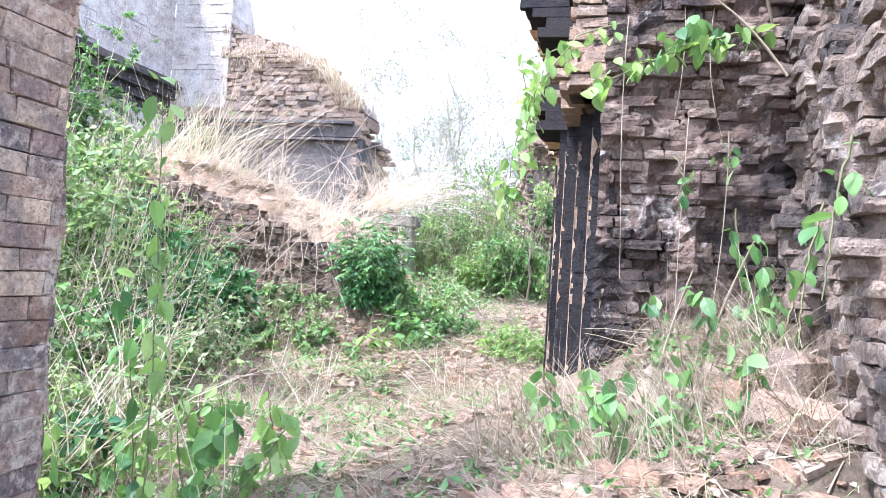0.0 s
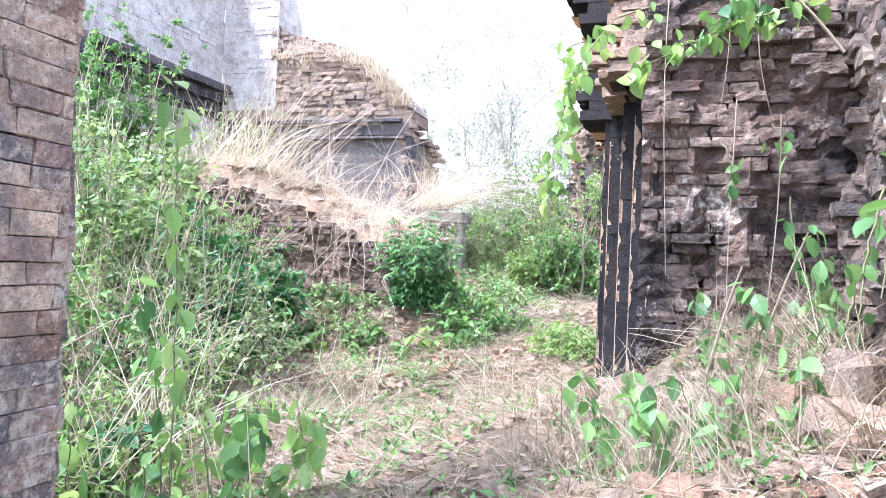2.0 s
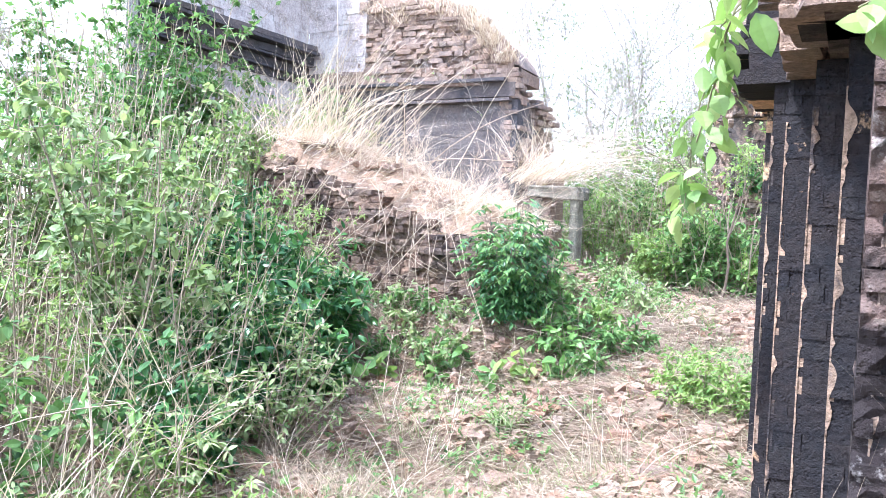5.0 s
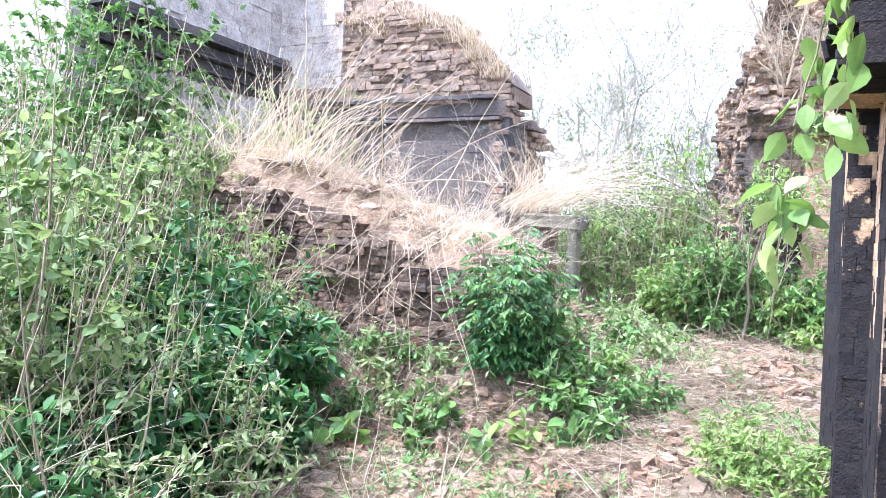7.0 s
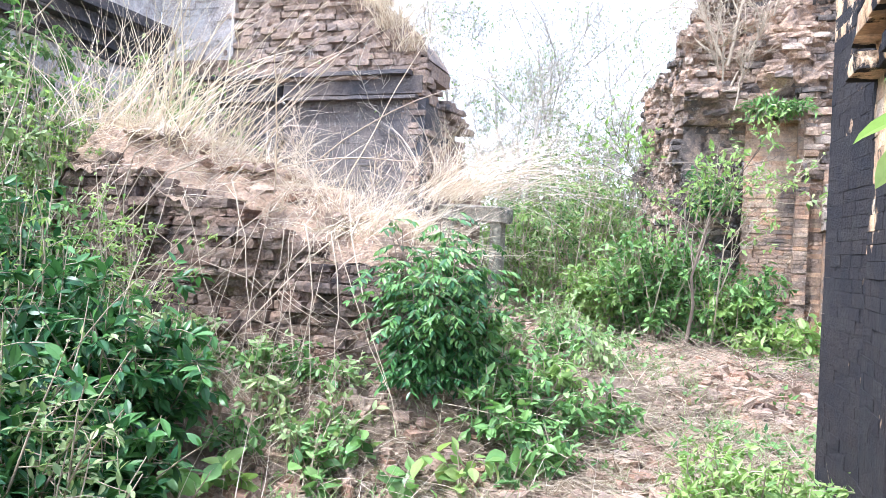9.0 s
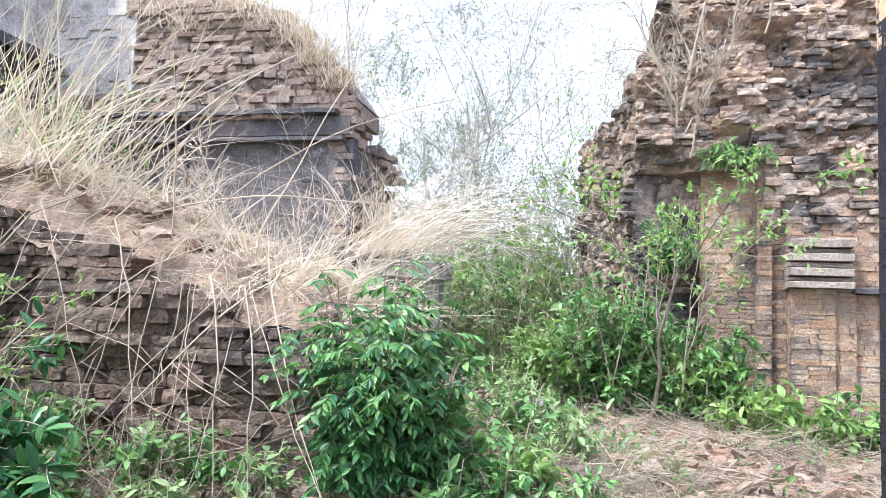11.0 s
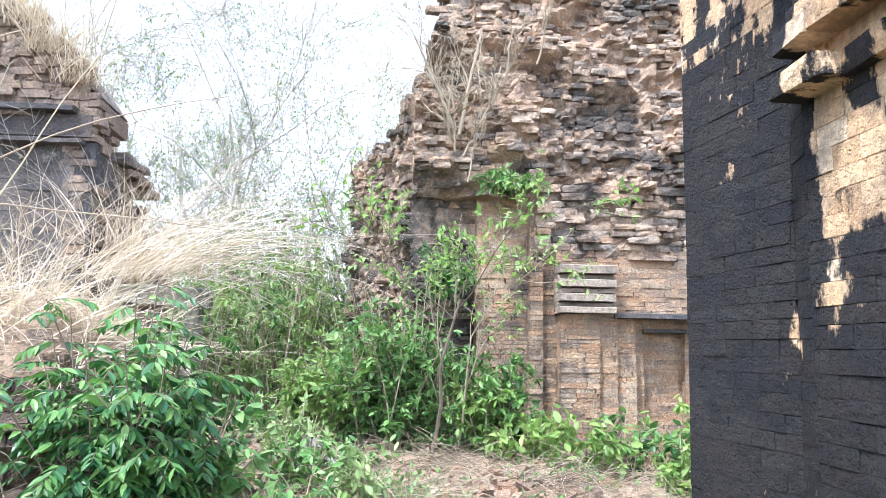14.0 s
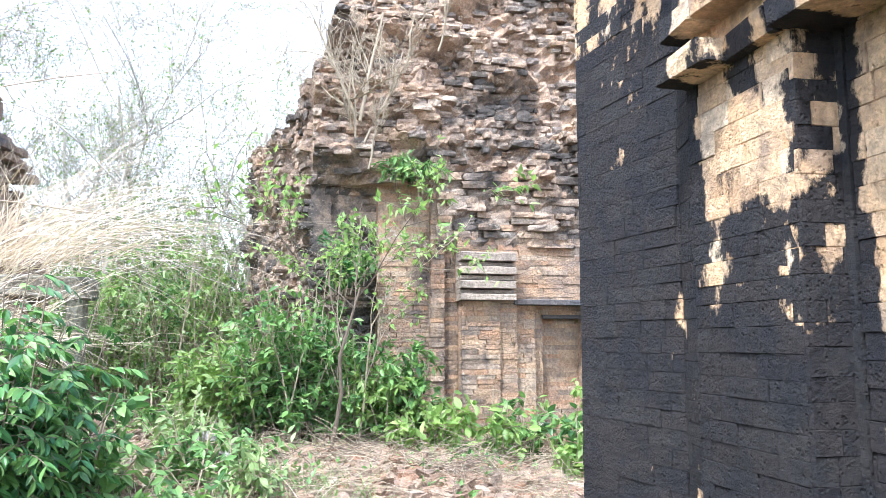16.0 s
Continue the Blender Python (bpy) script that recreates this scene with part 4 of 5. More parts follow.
put_stone(-2.55, 7.35, 0.26, "flat pale stone lying on the path", tilt=0.05)
put_stone(0.68, 3.4, 0.36, "thick flat stone slab lying on the rubble heap", tilt=0.08)
put_stone(0.78, 3.75, 0.3, "thick flat stone slab lying on the rubble heap", tilt=0.08)
put_stone(0.5, 3.85, 0.2, "flat stone slab lying on the rubble heap", tilt=0.12)
put_stone(-1.2, 4.9, 0.26, "flat pale stone half buried in the path", tilt=0.05)
put_stone(-0.62, 6.5, 0.22, "broken block at the foot of the black wall", tilt=0.1)
for x0, y0, sx, sy, n, s0 in ((-4.45, 8.0, 0.35, 0.25, 46, 0.13), (-3.55, 8.6, 0.4, 0.3, 34, 0.1), (-2.75, 8.65, 0.3, 0.25, 26, 0.12), (-1.4, 11.7, 0.35, 0.35, 20, 0.12), (0.35, 4.3, 0.35, 0.3, 34, 0.11), (0.55, 3.4, 0.2, 0.4, 18, 0.11),
                              (-1.5, 12.6, 0.5, 0.45, 24, 0.13), (-1.1, 13.0, 0.5, 0.35, 20, 0.13), (-2.2, 12.9, 0.4, 0.4, 10, 0.11), (-1.8, 6.0, 0.7, 0.8, 22, 0.1), (-2.3, 9.5, 0.6, 0.7, 16, 0.11), (-0.9, 4.6, 0.6, 0.5, 18, 0.11), (0.4, 13.4, 0.5, 0.4, 16, 0.14)):
    for _ in range(n):
        x, y = rng.normal(x0, sx), rng.normal(y0, sy)
        if y > 2.9 and not (x > 0.62 or (x > -0.3 and y > 4.6 and y < 10)):
            put_stone(x, y, s0 * rng.uniform(0.5, 1.5))
for _ in range(25):
    x, y = rng.uniform(-6.8, -4.0), rng.uniform(9.85, 10.5)
    put_stone(x, y, rng.uniform(0.08, 0.2), "crumbled brick lying along the wall's top", LOWTOP(x + 7.2) + 0.0)


def scatter(n, box, keep=lambda x, y: True):
    x0, x1, y0, y1 = box
    out = []
    while len(out) < n:
        x, y = rng.uniform(x0, x1), rng.uniform(y0, y1)
        if keep(x, y):
            out.append((x, y))
    a = np.array(out)
    return np.column_stack([a, ground_z(a[:, 0], a[:, 1])])


def off_walls(x, y):
    return not ((x > -0.5 and 4.7 < y < 9.6) or x > 0.8 and y < 5 or (x < -2.0 and y < 2.5) or (x < -3.8 and y > 9.7 and y < 14.5) or y > 14.5 and x > -2.2)


# small crumbs of brick trodden into the ground
CRUMB = np.array([(sx, sy, sz) for sz in (-1, 1) for sy in (-1, 1) for sx in (-1, 1)], float) * 0.5
CRUMB_F = np.array([(0, 2, 3, 1), (4, 5, 7, 6), (0, 1, 5, 4), (2, 6, 7, 3), (0, 4, 6, 2), (1, 3, 7, 5)])
c = np.vstack([scatter(13000, (-4.6, 0.75, 2.7, 14.3), lambda x, y: off_walls(x, y) and fbm(x * 1.1 + 3, y * 1.1, 2.0) + 0.3 * rng.normal() > 0.02), scatter(2600, (-2.8, 0.4, 11.6, 14.2), lambda x, y: off_walls(x, y) and fbm(x * 1.6, y * 1.6, 7.0) > -0.15)])
big = 0.024 + 0.11 * rng.random(len(c)) ** 3 + 0.03 * (c[:, 1] > 11.6)
q = CRUMB[None] * np.column_stack([big * rng.uniform(0.9, 1.7, len(c)), big * rng.uniform(0.6, 1.1, len(c)), big * rng.uniform(0.35, 0.7, len(c))])[:, None]
q = q * rng.uniform(0.6, 1.25, q.shape)
an, tl = rng.uniform(0, 6.28, len(c))[:, None], rng.normal(0, 0.25, len(c))[:, None]
q = np.stack([q[..., 0] * np.cos(an) - q[..., 1] * np.sin(an), q[..., 0] * np.sin(an) + q[..., 1] * np.cos(an), q[..., 2] + q[..., 0] * tl], -1) + c[:, None] + np.array([0, 0, 0.008])
tagged(part("brick_crumbs", raw_mesh("brick_crumbs", q.reshape(-1, 3), (CRUMB_F[None] + 8 * np.arange(len(c))[:, None, None]).reshape(-1, 4), mat_stone), None), "small crumbs of broken brick strewn over the ground", "rubble", kind="stuff")


def patchy(x, y):
    return off_walls(x, y) and (y < 11 or rng.random() < 0.4) and fbm(x * 0.9, y * 0.9, 8.0) + 0.35 * rng.normal() > -0.1


b = scatter(70000, (-4.5, 0.9, 2.6, 14.3), patchy)
w = rng.normal(0, 1, (len(b), 3)) * np.array([1, 1, 0.22]) + np.array([0, 0, 0.12])
b[:, 2] += rng.uniform(0.0, 0.035, len(b))
v, f = blades(b, w, rng.uniform(0.08, 0.36, len(b)), rng.uniform(0.003, 0.008, len(b)), rng.uniform(-0.1, 0.5, len(b)), 4, 0.12)
tagged(part("straw_litter", raw_mesh("straw_litter", v, f, mat_straw_grey), None), "dry straw and broken stalks strewn over the ground", "straw", kind="stuff")
b = scatter(5000, (-4.5, 0.9, 2.6, 14.3), off_walls)
v, f = leaves(b + np.array([0, 0, 0.02]), rng.normal(0, 1, (len(b), 3)) * np.array([1, 1, 0.3]), rng.uniform(0.03, 0.09, len(b)), 0.55, True)
tagged(part("fallen_leaves", raw_mesh("fallen_leaves", v, f, mat_straw_grey), None), "curled brown leaves lying on the ground", "leaves", kind="stuff")
g = scatter(5000, (-4.2, 0.9, 2.6, 14.4), lambda x, y: off_walls(x, y) and fbm(x * 0.7 + 5, y * 0.7, 4.0) + 0.25 * rng.normal() > 0.12)
v, f = blades(g, rng.normal(0, 0.45, (len(g), 3)) * np.array([1, 1, 0.2]) + np.array([0, 0, 1.0]), rng.uniform(0.06, 0.24, len(g)), rng.uniform(0.004, 0.009, len(g)), rng.uniform(0.2, 1.4, len(g)), 4)
tagged(part("short_grass", raw_mesh("short_grass", v, f, mat_leaf_dusty), None), "sparse short green grass among the straw", "grass", kind="stuff")
h = scatter(800, (-4.2, 0.7, 2.6, 14.3), lambda x, y: off_walls(x, y) and fbm(x * 0.8 + 2, y * 0.8, 6.0) + 0.2 * rng.normal() > 0.1)
hp = np.repeat(h, 9, 0)
hw = rng.normal(0, 0.8, (len(hp), 3)) * np.array([1, 1, 0.4]) + np.array([0, 0, 0.5])
hp = hp + hw * rng.uniform(0.0, 0.09, (len(hp), 1)) + np.array([0, 0, 0.03])
v, f = leaves(hp, hw, rng.uniform(0.03, 0.08, len(hp)), 0.5, True)
tagged(part("low_herbs", raw_mesh("low_herbs", v, f, mat_leaf), None), "low leafy weeds scattered over the ground", "weeds", kind="stuff")


b = np.vstack([scatter(900, (-4.4, 0.8, 2.8, 14.0), off_walls), scatter(700, (-3.0, 0.8, 11.0, 14.2), off_walls)])
sticks, srad = [], []
for q in b:
    a = rng.uniform(0, 2 * np.pi)
    p = arc(q + np.array([0, 0, 0.03]), (math.cos(a), math.sin(a), rng.uniform(0.02, 0.3)), rng.uniform(0.2, 0.8), rng.uniform(0.0, 0.5), 5, 0.07)
    p[:, 2] = np.maximum(p[:, 2], ground_z(p[:, 0], p[:, 1]) + 0.015)
    sticks.append(p)
    srad.append((rng.uniform(0.002, 0.0045), 0.0015))
v, f = tubes(sticks, srad, 3)
tagged(part("fallen_stalks", raw_mesh("fallen_stalks", v, f, mat_stem, True), None), "dry fallen stalks lying across the ground", "stalks", kind="stuff")


for k in range(26):
    x, y = rng.uniform(-2.8, 0.4), rng.uniform(12.2, 14.0)
    twigs_, r_ = [], []
    for _ in range(16):
        a = rng.uniform(0, 2 * np.pi)
        twigs_.append(arc((rng.normal(0, 0.12), rng.normal(0, 0.12), rng.uniform(0.0, 0.12)), (math.cos(a), math.sin(a), rng.uniform(0.0, 0.8)), rng.uniform(0.25, 0.7), 0.5, 5, 0.12))
        r_.append((0.004, 0.0018))
    v, f = tubes(twigs_, r_, 3)
    ob = part("brushwood", raw_mesh("brushwood", v, f, mat_stem if k % 2 else mat_bark, True), None)
    ob.location = (x, y, gz(x, y) + 0.02)
    tagged(ob, "tangle of dry brown twigs lying by the tower", "brushwood", kind="stuff")
for k in range(44):
    x, y = rng.uniform(-3.3, 0.2), rng.uniform(9.8, 13.9)
    if k % 2:
        grass_tuft("grass_tuft", (x, y, gz(x, y)), 34, rng.uniform(0.18, 0.4), 0.5, (rng.normal(0, 0.2), rng.normal(0, 0.2), 1.0), 1.0, mat_leaf_dusty if k % 4 == 1 else mat_leaf, "green grass tuft on the open ground", 0.006, 0.09)
    else:
        grass_tuft("dry_grass", (x, y, gz(x, y)), 30, rng.uniform(0.2, 0.5), 0.6, (rng.normal(0, 0.3), rng.normal(0, 0.3), 0.8), 1.0, mat_straw_grey, "brown dry grass tuft on the open ground", 0.005, 0.1)

# ---- the thicket on the west side ----
def in_thicket(x, y):
    return x < np.interp(y, [2.6, 3.5, 5, 7, 8, 9.4], [-2.5, -2.6, -3.2, -4.1, -4.8, -5.3]) and not (x < -2.0 and y < 2.75)


spots = []
while len(spots) < 110:
    x, y = rng.uniform(-8.6, -2.4), rng.uniform(2.8, 9.3)
    if in_thicket(x, y) and all((x - a) ** 2 + (y - b_) ** 2 > 0.13 for a, b_ in spots):
        spots.append((x, y))
for k, (x, y) in enumerate(spots):
    far = float(np.interp(y, [2.6, 5, 7, 9.4], [-2.5, -3.2, -3.75, -4.9])) - x
    hgt = min(0.75 + 0.55 * far, 2.7) * rng.uniform(0.8, 1.2)
    kind = rng.random()
    if kind < 0.3:
        shrub("shrub", x, y, hgt, 0.55, 8, 12, 0.06, mat_leaf_light, "thicket shrub with fine feathery light green leaves", 0.4, group="thicket shrubs", twigs=5, small=True)
    elif kind < 0.5:
        shrub("shrub", x, y, hgt, 0.5, 8, 10, 0.085, mat_leaf, "tangled green thicket shrub", 0.5, group="thicket shrubs", twigs=5)
    elif kind < 0.93:
        shrub("shrub", x, y, hgt, 0.6, 8, 12, 0.06, mat_leaf_dusty, "dusty pale green thicket shrub", 0.45, group="thicket shrubs", twigs=5)
    else:
        shrub("shrub", x, y, hgt * 0.85, 0.55, 9, 12, 0.1, mat_leaf_dark, "dark green thicket shrub", 0.42, group="thicket shrubs", twigs=5)
# dark bush; deep leaf colour also stands in for shade at the thicket's foot
for x, y, hh, rr in ((-5.2, 8.2, 1.35, 0.7), (-4.85, 7.6, 0.9, 0.45), (-5.7, 8.4, 1.3, 0.7), (-5.2, 7.2, 1.1, 0.6), (-5.9, 7.5, 1.3, 0.7), (-4.7, 6.7, 0.85, 0.55), (-4.5, 7.2, 0.7, 0.5), (-4.9, 8.4, 1.1, 0.5), (-5.4, 7.8, 1.4, 0.6), (-4.3, 6.4, 0.75, 0.5), (-5.1, 6.5, 1.2, 0.6), (-6.3, 8.3, 1.4, 0.6), (-4.6, 7.0, 0.95, 0.5), (-4.9, 7.0, 1.2, 0.55), (-4.5, 7.7, 0.8, 0.4), (-5.6, 7.1, 1.3, 0.6), (-4.8, 6.1, 0.9, 0.55)):
    shrub("shrub", x, y, hh, rr, 14, 15, 0.12, mat_leaf_dark, "dense dark green shrub before the low wall", 0.4, group="dark shrubs", twigs=5, low=0.02)
# a vine-hung mass over the south end of the tall wall
for x, y, hh in ((-8.8, 10.2, 4.3), (-8.7, 10.7, 3.9), (-9.0, 9.3, 4.6), (-9.1, 9.9, 4.2), (-8.7, 9.0, 3.8), (-9.4, 8.9, 4.8), (-9.0, 10.6, 3.2), (-9.9, 8.6, 4.6)):
    shrub("vine_column", x, y, hh, 0.7, 8, 22, 0.1, mat_leaf_dusty if rng.random() < 0.5 else mat_leaf, "tall stems overgrown with a leafy green vine", 0.6, group="vine-grown stems", twigs=10, category="vine", small=True)
# pale growth before the tall west wall
for _ in range(26):
    x, y = rng.uniform(-9.1, -6.9), rng.uniform(9.0, 13.2)
    if x > -7.5 and y > 9.5:
        continue
    shrub("shrub", x, y, rng.uniform(1.6, 2.7), 0.7, 8, 11, 0.085, mat_leaf_dusty if rng.random() < 0.7 else mat_leaf_light, "dusty pale green shrub before the tall wall", 0.45, group="wall shrubs", twigs=6, small=True)
# tall vine-grown stems
for x, y, hh in ((-4.9, 6.0, 2.9), (-5.3, 6.0, 2.7), (-6.6, 8.2, 2.4), (-7.4, 8.8, 2.6), (-6.2, 7.0, 2.2), (-6.8, 6.4, 2.6), (-7.6, 7.4, 2.8)):
    shrub("vine_column", x, y, hh, 0.55, 6, 20, 0.09, mat_leaf_dusty if hh < 3.1 else mat_leaf, "tall stems overgrown with a leafy green vine", 0.6, group="vine-grown stems", twigs=9, category="vine")
for _ in range(60):
    x, y = rng.uniform(-6.5, -2.7), rng.uniform(3.2, 8.6)
    if in_thicket(x, y):
        st = arc((0, 0, 0), (rng.normal(0, 0.8), rng.normal(0, 0.8), 0.9), rng.uniform(1.0, 2.0), rng.uniform(0.2, 0.9), 9, 0.06)
        v, f = tubes([st], [(0.006, 0.002)], 4)
        ob = part("dry_stalk", raw_mesh("dry_stalk", v, f, mat_stem, True), None)
        ob.location = (x, y, gz(x, y) + 0.2)
        tagged(ob, "long bent dry stalk caught in the thicket", "stalk", "dry stalks")

for _ in range(75):
    x, y = rng.uniform(-7.5, -2.6), rng.uniform(3.2, 9.0)
    if in_thicket(x, y) and not (-5.8 < x and 5.8 < y < 8.7):
        grass_tuft("dry_grass", (x, y, gz(x, y) + 0.3), 22, rng.uniform(0.9, 1.6), 0.45, (rng.normal(0, 0.3), rng.normal(0, 0.3), 1.0), 0.8, mat_straw, "tall dry grass tangled into the thicket", 0.007, 0.12)
for _ in range(26):
    x, y = rng.uniform(-3.6, -2.4), rng.uniform(3.0, 6.8)
    if in_thicket(x + 0.25, y):
        shrub("herb", x, y, rng.uniform(0.35, 0.7), 0.4, 8, 10, 0.055, mat_leaf_light if rng.random() < 0.5 else mat_leaf_dusty, "low feathery light green herb at the thicket's edge", 0.4, group="edge herbs", twigs=4, small=True, category="plant")

# ---- the bush and the plants before the low wall ----
bush = empty("bush", (-3.45, 9.66, gz(-3.45, 9.66) - 0.02))
at, way, paths, rad, young = [], [], [], [], []
for _ in range(70):
    a, sp = rng.uniform(0, 2 * np.pi), rng.uniform(0.0, 0.46)
    p = arc((rng.normal(0, 0.1), rng.normal(0, 0.1), 0), (math.cos(a) * sp, math.sin(a) * sp, 1), rng.uniform(0.35, 1.36) * (1.05 - 0.4 * sp), 0.15, 7, 0.07)
    paths.append(p)
    rad.append((0.008, 0.003))
    for _ in range(18):
        u0 = rng.uniform(0.03, 1.0)
        q, d = along(p, u0)
        c = rng.uniform(0, 2 * np.pi)
        rachis = arc(q, (math.cos(c), math.sin(c), rng.uniform(-0.1, 0.5)), rng.uniform(0.13, 0.24), 0.7, 6, 0.04)
        paths.append(rachis)
        rad.append((0.003, 0.0015))
        for u in np.linspace(0.3, 1.0, 5):
            q2, d2 = along(rachis, u)
            d2 = d2 / np.linalg.norm(d2)
            s = np.cross(d2, (0, 0, 1))
            for sgn in (-1, 1):
                young.append(u0 > 0.62 and rng.random() < 0.6)
                at.append(q2)
                way.append(d2 * 0.7 + s * sgn * 0.8 + np.array([0, 0, -0.25]) + rng.normal(0, 0.12, 3))
v, f = tubes(paths, rad, 3)
part("branchwork", raw_mesh("branchwork", v, f, mat_bark, True), None, bush)
young = np.array(young)
for which, mat, lab in ((~young, mat_leaf_dark, ""), (young, mat_leaf, "fresh lighter green young leaves")):
    v, f = leaves(np.array(at)[which], np.array(way)[which], rng.uniform(0.045, 0.09, which.sum()), 0.36)
    part("foliage", raw_mesh("foliage", v, f, mat), None, bush, lab)
tagged(bush, "dense round dark green bush with long glossy leaflets", "bush")
shrub("shrub", -3.15, 9.75, 1.0, 0.35, 6, 8, 0.1, mat_leaf, "fresh green shoots beside the round bush", 0.45, twigs=4)
shrub("shrub", -2.75, 9.5, 0.45, 0.3, 7, 8, 0.1, mat_leaf, "fresh green low plant on the slope", 0.5)
for x, y, hh, n in ((-2.95, 9.0, 0.34, 8), (-2.7, 9.15, 0.3, 7), (-3.9, 8.75, 0.32, 7), (-4.2, 8.5, 0.36, 8), (-3.7, 9.1, 0.3, 6), (-4.4, 8.1, 0.35, 8), (-4.75, 7.2, 0.4, 8), (-3.4, 8.9, 0.25, 5)):
    shrub("broadleaf_plant", x, y, hh, 0.24, max(3, n // 2), 4, 0.15, mat_leaf_light if rng.random() < 0.5 else mat_leaf, "low plant with broad bright green leaves", 0.62, group="broadleaf plants", twigs=1, category="plant")
shrub("spiky_plant", -2.85, 8.1, 0.22, 0.25, 10, 14, 0.06, mat_leaf_dusty, "small grey-green cushion of fine leaves on the path", 0.25, category="plant")
for x, y in ((-1.3, 8.7), (-1.0, 8.6), (-0.75, 8.9), (-1.5, 8.9)):
    shrub("creeper", x, y, 0.45, 0.55, 15, 18, 0.06, mat_leaf_light, "bright green creeper sprawling beside the black wall", 0.5, group="creepers", hang=1.4, twigs=3, category="creeper", small=True)

# ---- dry grass ----
def dry_clump(x, y, z, n, l, lean, droop, label, spread=0.38, width=0.011, foot=0.16, seg=7):
    grass_tuft("dry_grass", (x, y, z), n, l, spread * (1.25 if l < 1.5 else 0.95), lean, droop, mat_straw, label, width * 0.8, foot, n=seg, wob=0.085)


for x, y, n, l, lean in ((-6.95, 10.1, 34, 2.0, 0.3), (-6.7, 10.2, 44, 2.3, 0.45), (-6.4, 10.1, 52, 2.4, 0.5), (-6.1, 10.25, 48, 2.2, 0.6), (-5.8, 10.3, 26, 1.6, 0.65), (-5.45, 10.3, 16, 1.0, 0.5), (-7.3, 10.0, 30, 1.6, 0.15)):
    dry_clump(x, y, LOWTOP(x + 7.2) + 0.1, int(1.25 * n), 0.85 * l, (lean, -0.05, 1.0), 0.7, "tall straw-coloured dry grass on the low wall", 0.42, 0.014, 0.34, 9)
    dry_clump(x + 0.1, y - 0.1, LOWTOP(x + 7.2) + 0.1, n // 2, 0.5, (0.2, -0.6, 0.7), 1.3, "dry grass spilling over the low wall's edge", 0.6)
for x, y, zz, n, l, lean, dr in ((-4.75, 10.2, 2.25, 110, 0.8, (0.1, -0.1, 1.0), 0.8), (-4.4, 10.3, 2.1, 150, 0.9, (0.35, 0, 1.0), 0.7), (-4.1, 10.4, 2.05, 170, 1.0, (0.55, 0, 0.9), 0.8), (-3.8, 10.5, 1.95, 110, 0.9, (0.7, 0, 0.6), 1.0), (-4.35, 9.8, 2.1, 60, 0.6, (0.3, -0.7, 0.5), 1.3)):
    dry_clump(x, y, zz, n, l, lean, dr, "pale dry grass leaning over the dip of the low wall", 0.45, 0.009, 0.2)
for x, y, zz, n, l, lean, dr in ((-4.55, 13.4, 2.7, 130, 3.1, (1.0, -0.1, 0.75), 1.1), (-4.65, 13.3, 2.65, 95, 2.5, (1.0, -0.25, 1.0), 1.2), (-4.65, 13.2, 2.6, 130, 1.2, (0.3, -0.2, 0.9), 0.8), (-4.9, 13.4, 3.0, 100, 1.1, (0.0, -0.2, 1.0), 0.7)):
    dry_clump(x, y, zz, n, l, lean, dr, "long straw-coloured grass drooping beside the wall", 0.3 if l > 1.5 else 0.4, 0.01, 0.3, 9)
for x, zz, n, l in ((-6.3, 5.5, 80, 0.9), (-5.95, 5.3, 120, 0.95), (-5.7, 5.0, 150, 1.0), (-5.4, 4.7, 110, 0.9), (-6.8, 5.7, 60, 0.8), (-7.5, 5.5, 60, 0.9), (-8.0, 5.7, 40, 0.8)):
    dry_clump(x, 13.66, zz - 0.1, n, l, (0.08, -0.25, 0.9), 1.1, "dry grass growing on the broken wall top", 0.26, 0.013, 0.14)
for _ in range(95):
    x = rng.uniform(-0.75, 0.8)
    y = rng.uniform(3.1, 4.65)
    if x < -0.35 and y < 3.9 or x > 0.3 and rng.random() < 0.45:
        continue
    grass_tuft("dry_grass", (x, y, gz(x, y)), 26, rng.uniform(0.35, 0.8), 0.4, (rng.normal(0, 0.2), rng.normal(0, 0.2), 1.0), 0.9, mat_straw_grey if rng.random() < 0.93 else mat_straw, "dry straw-coloured grass on the rubble heap", 0.005, 0.08)
for _ in range(60):
    x, y = rng.uniform(-3.4, -0.75), rng.uniform(6.4, 13.2)
    if x < -1.4 and y < 7.0:
        continue
    grass_tuft("dry_grass", (x, y, gz(x, y)), 18, rng.uniform(0.15, 0.45), 0.5, (rng.normal(0, 0.3), rng.normal(0, 0.3), 1.0), 1.1, mat_straw if rng.random() < 0.6 else mat_leaf_dusty, "small half-dry grass tuft on the open ground", 0.005, 0.07)
for _ in range(40):
    x, y = rng.uniform(-4.2, -2.5), rng.uniform(3.3, 7.6)
    if x > -3.0 and y > 4.2:
        continue
    grass_tuft("dry_grass", (x, y, gz(x, y)), 24, rng.uniform(0.35, 0.7), 0.5, (rng.normal(0, 0.3), rng.normal(0, 0.3), 1.0), 1.0, mat_straw, "dry grass tuft along the thicket's edge", 0.005, 0.08)
for _ in range(70):
    x, y = rng.uniform(-4.3, -1.5), rng.uniform(3.2, 8.6)
    if abs(x + 1.6 + 0.11 * y) < 0.45 and y > 4 or x > -1.8 and y < 6:
        continue
    grass_tuft("dry_grass", (x, y, gz(x, y)), 7, rng.uniform(0.5, 0.95), 0.4, (rng.normal(0, 0.25), rng.normal(0, 0.25), 1.0), 0.6, mat_straw, "loose bunch of thin pale dry stems", 0.007, 0.09, n=8)
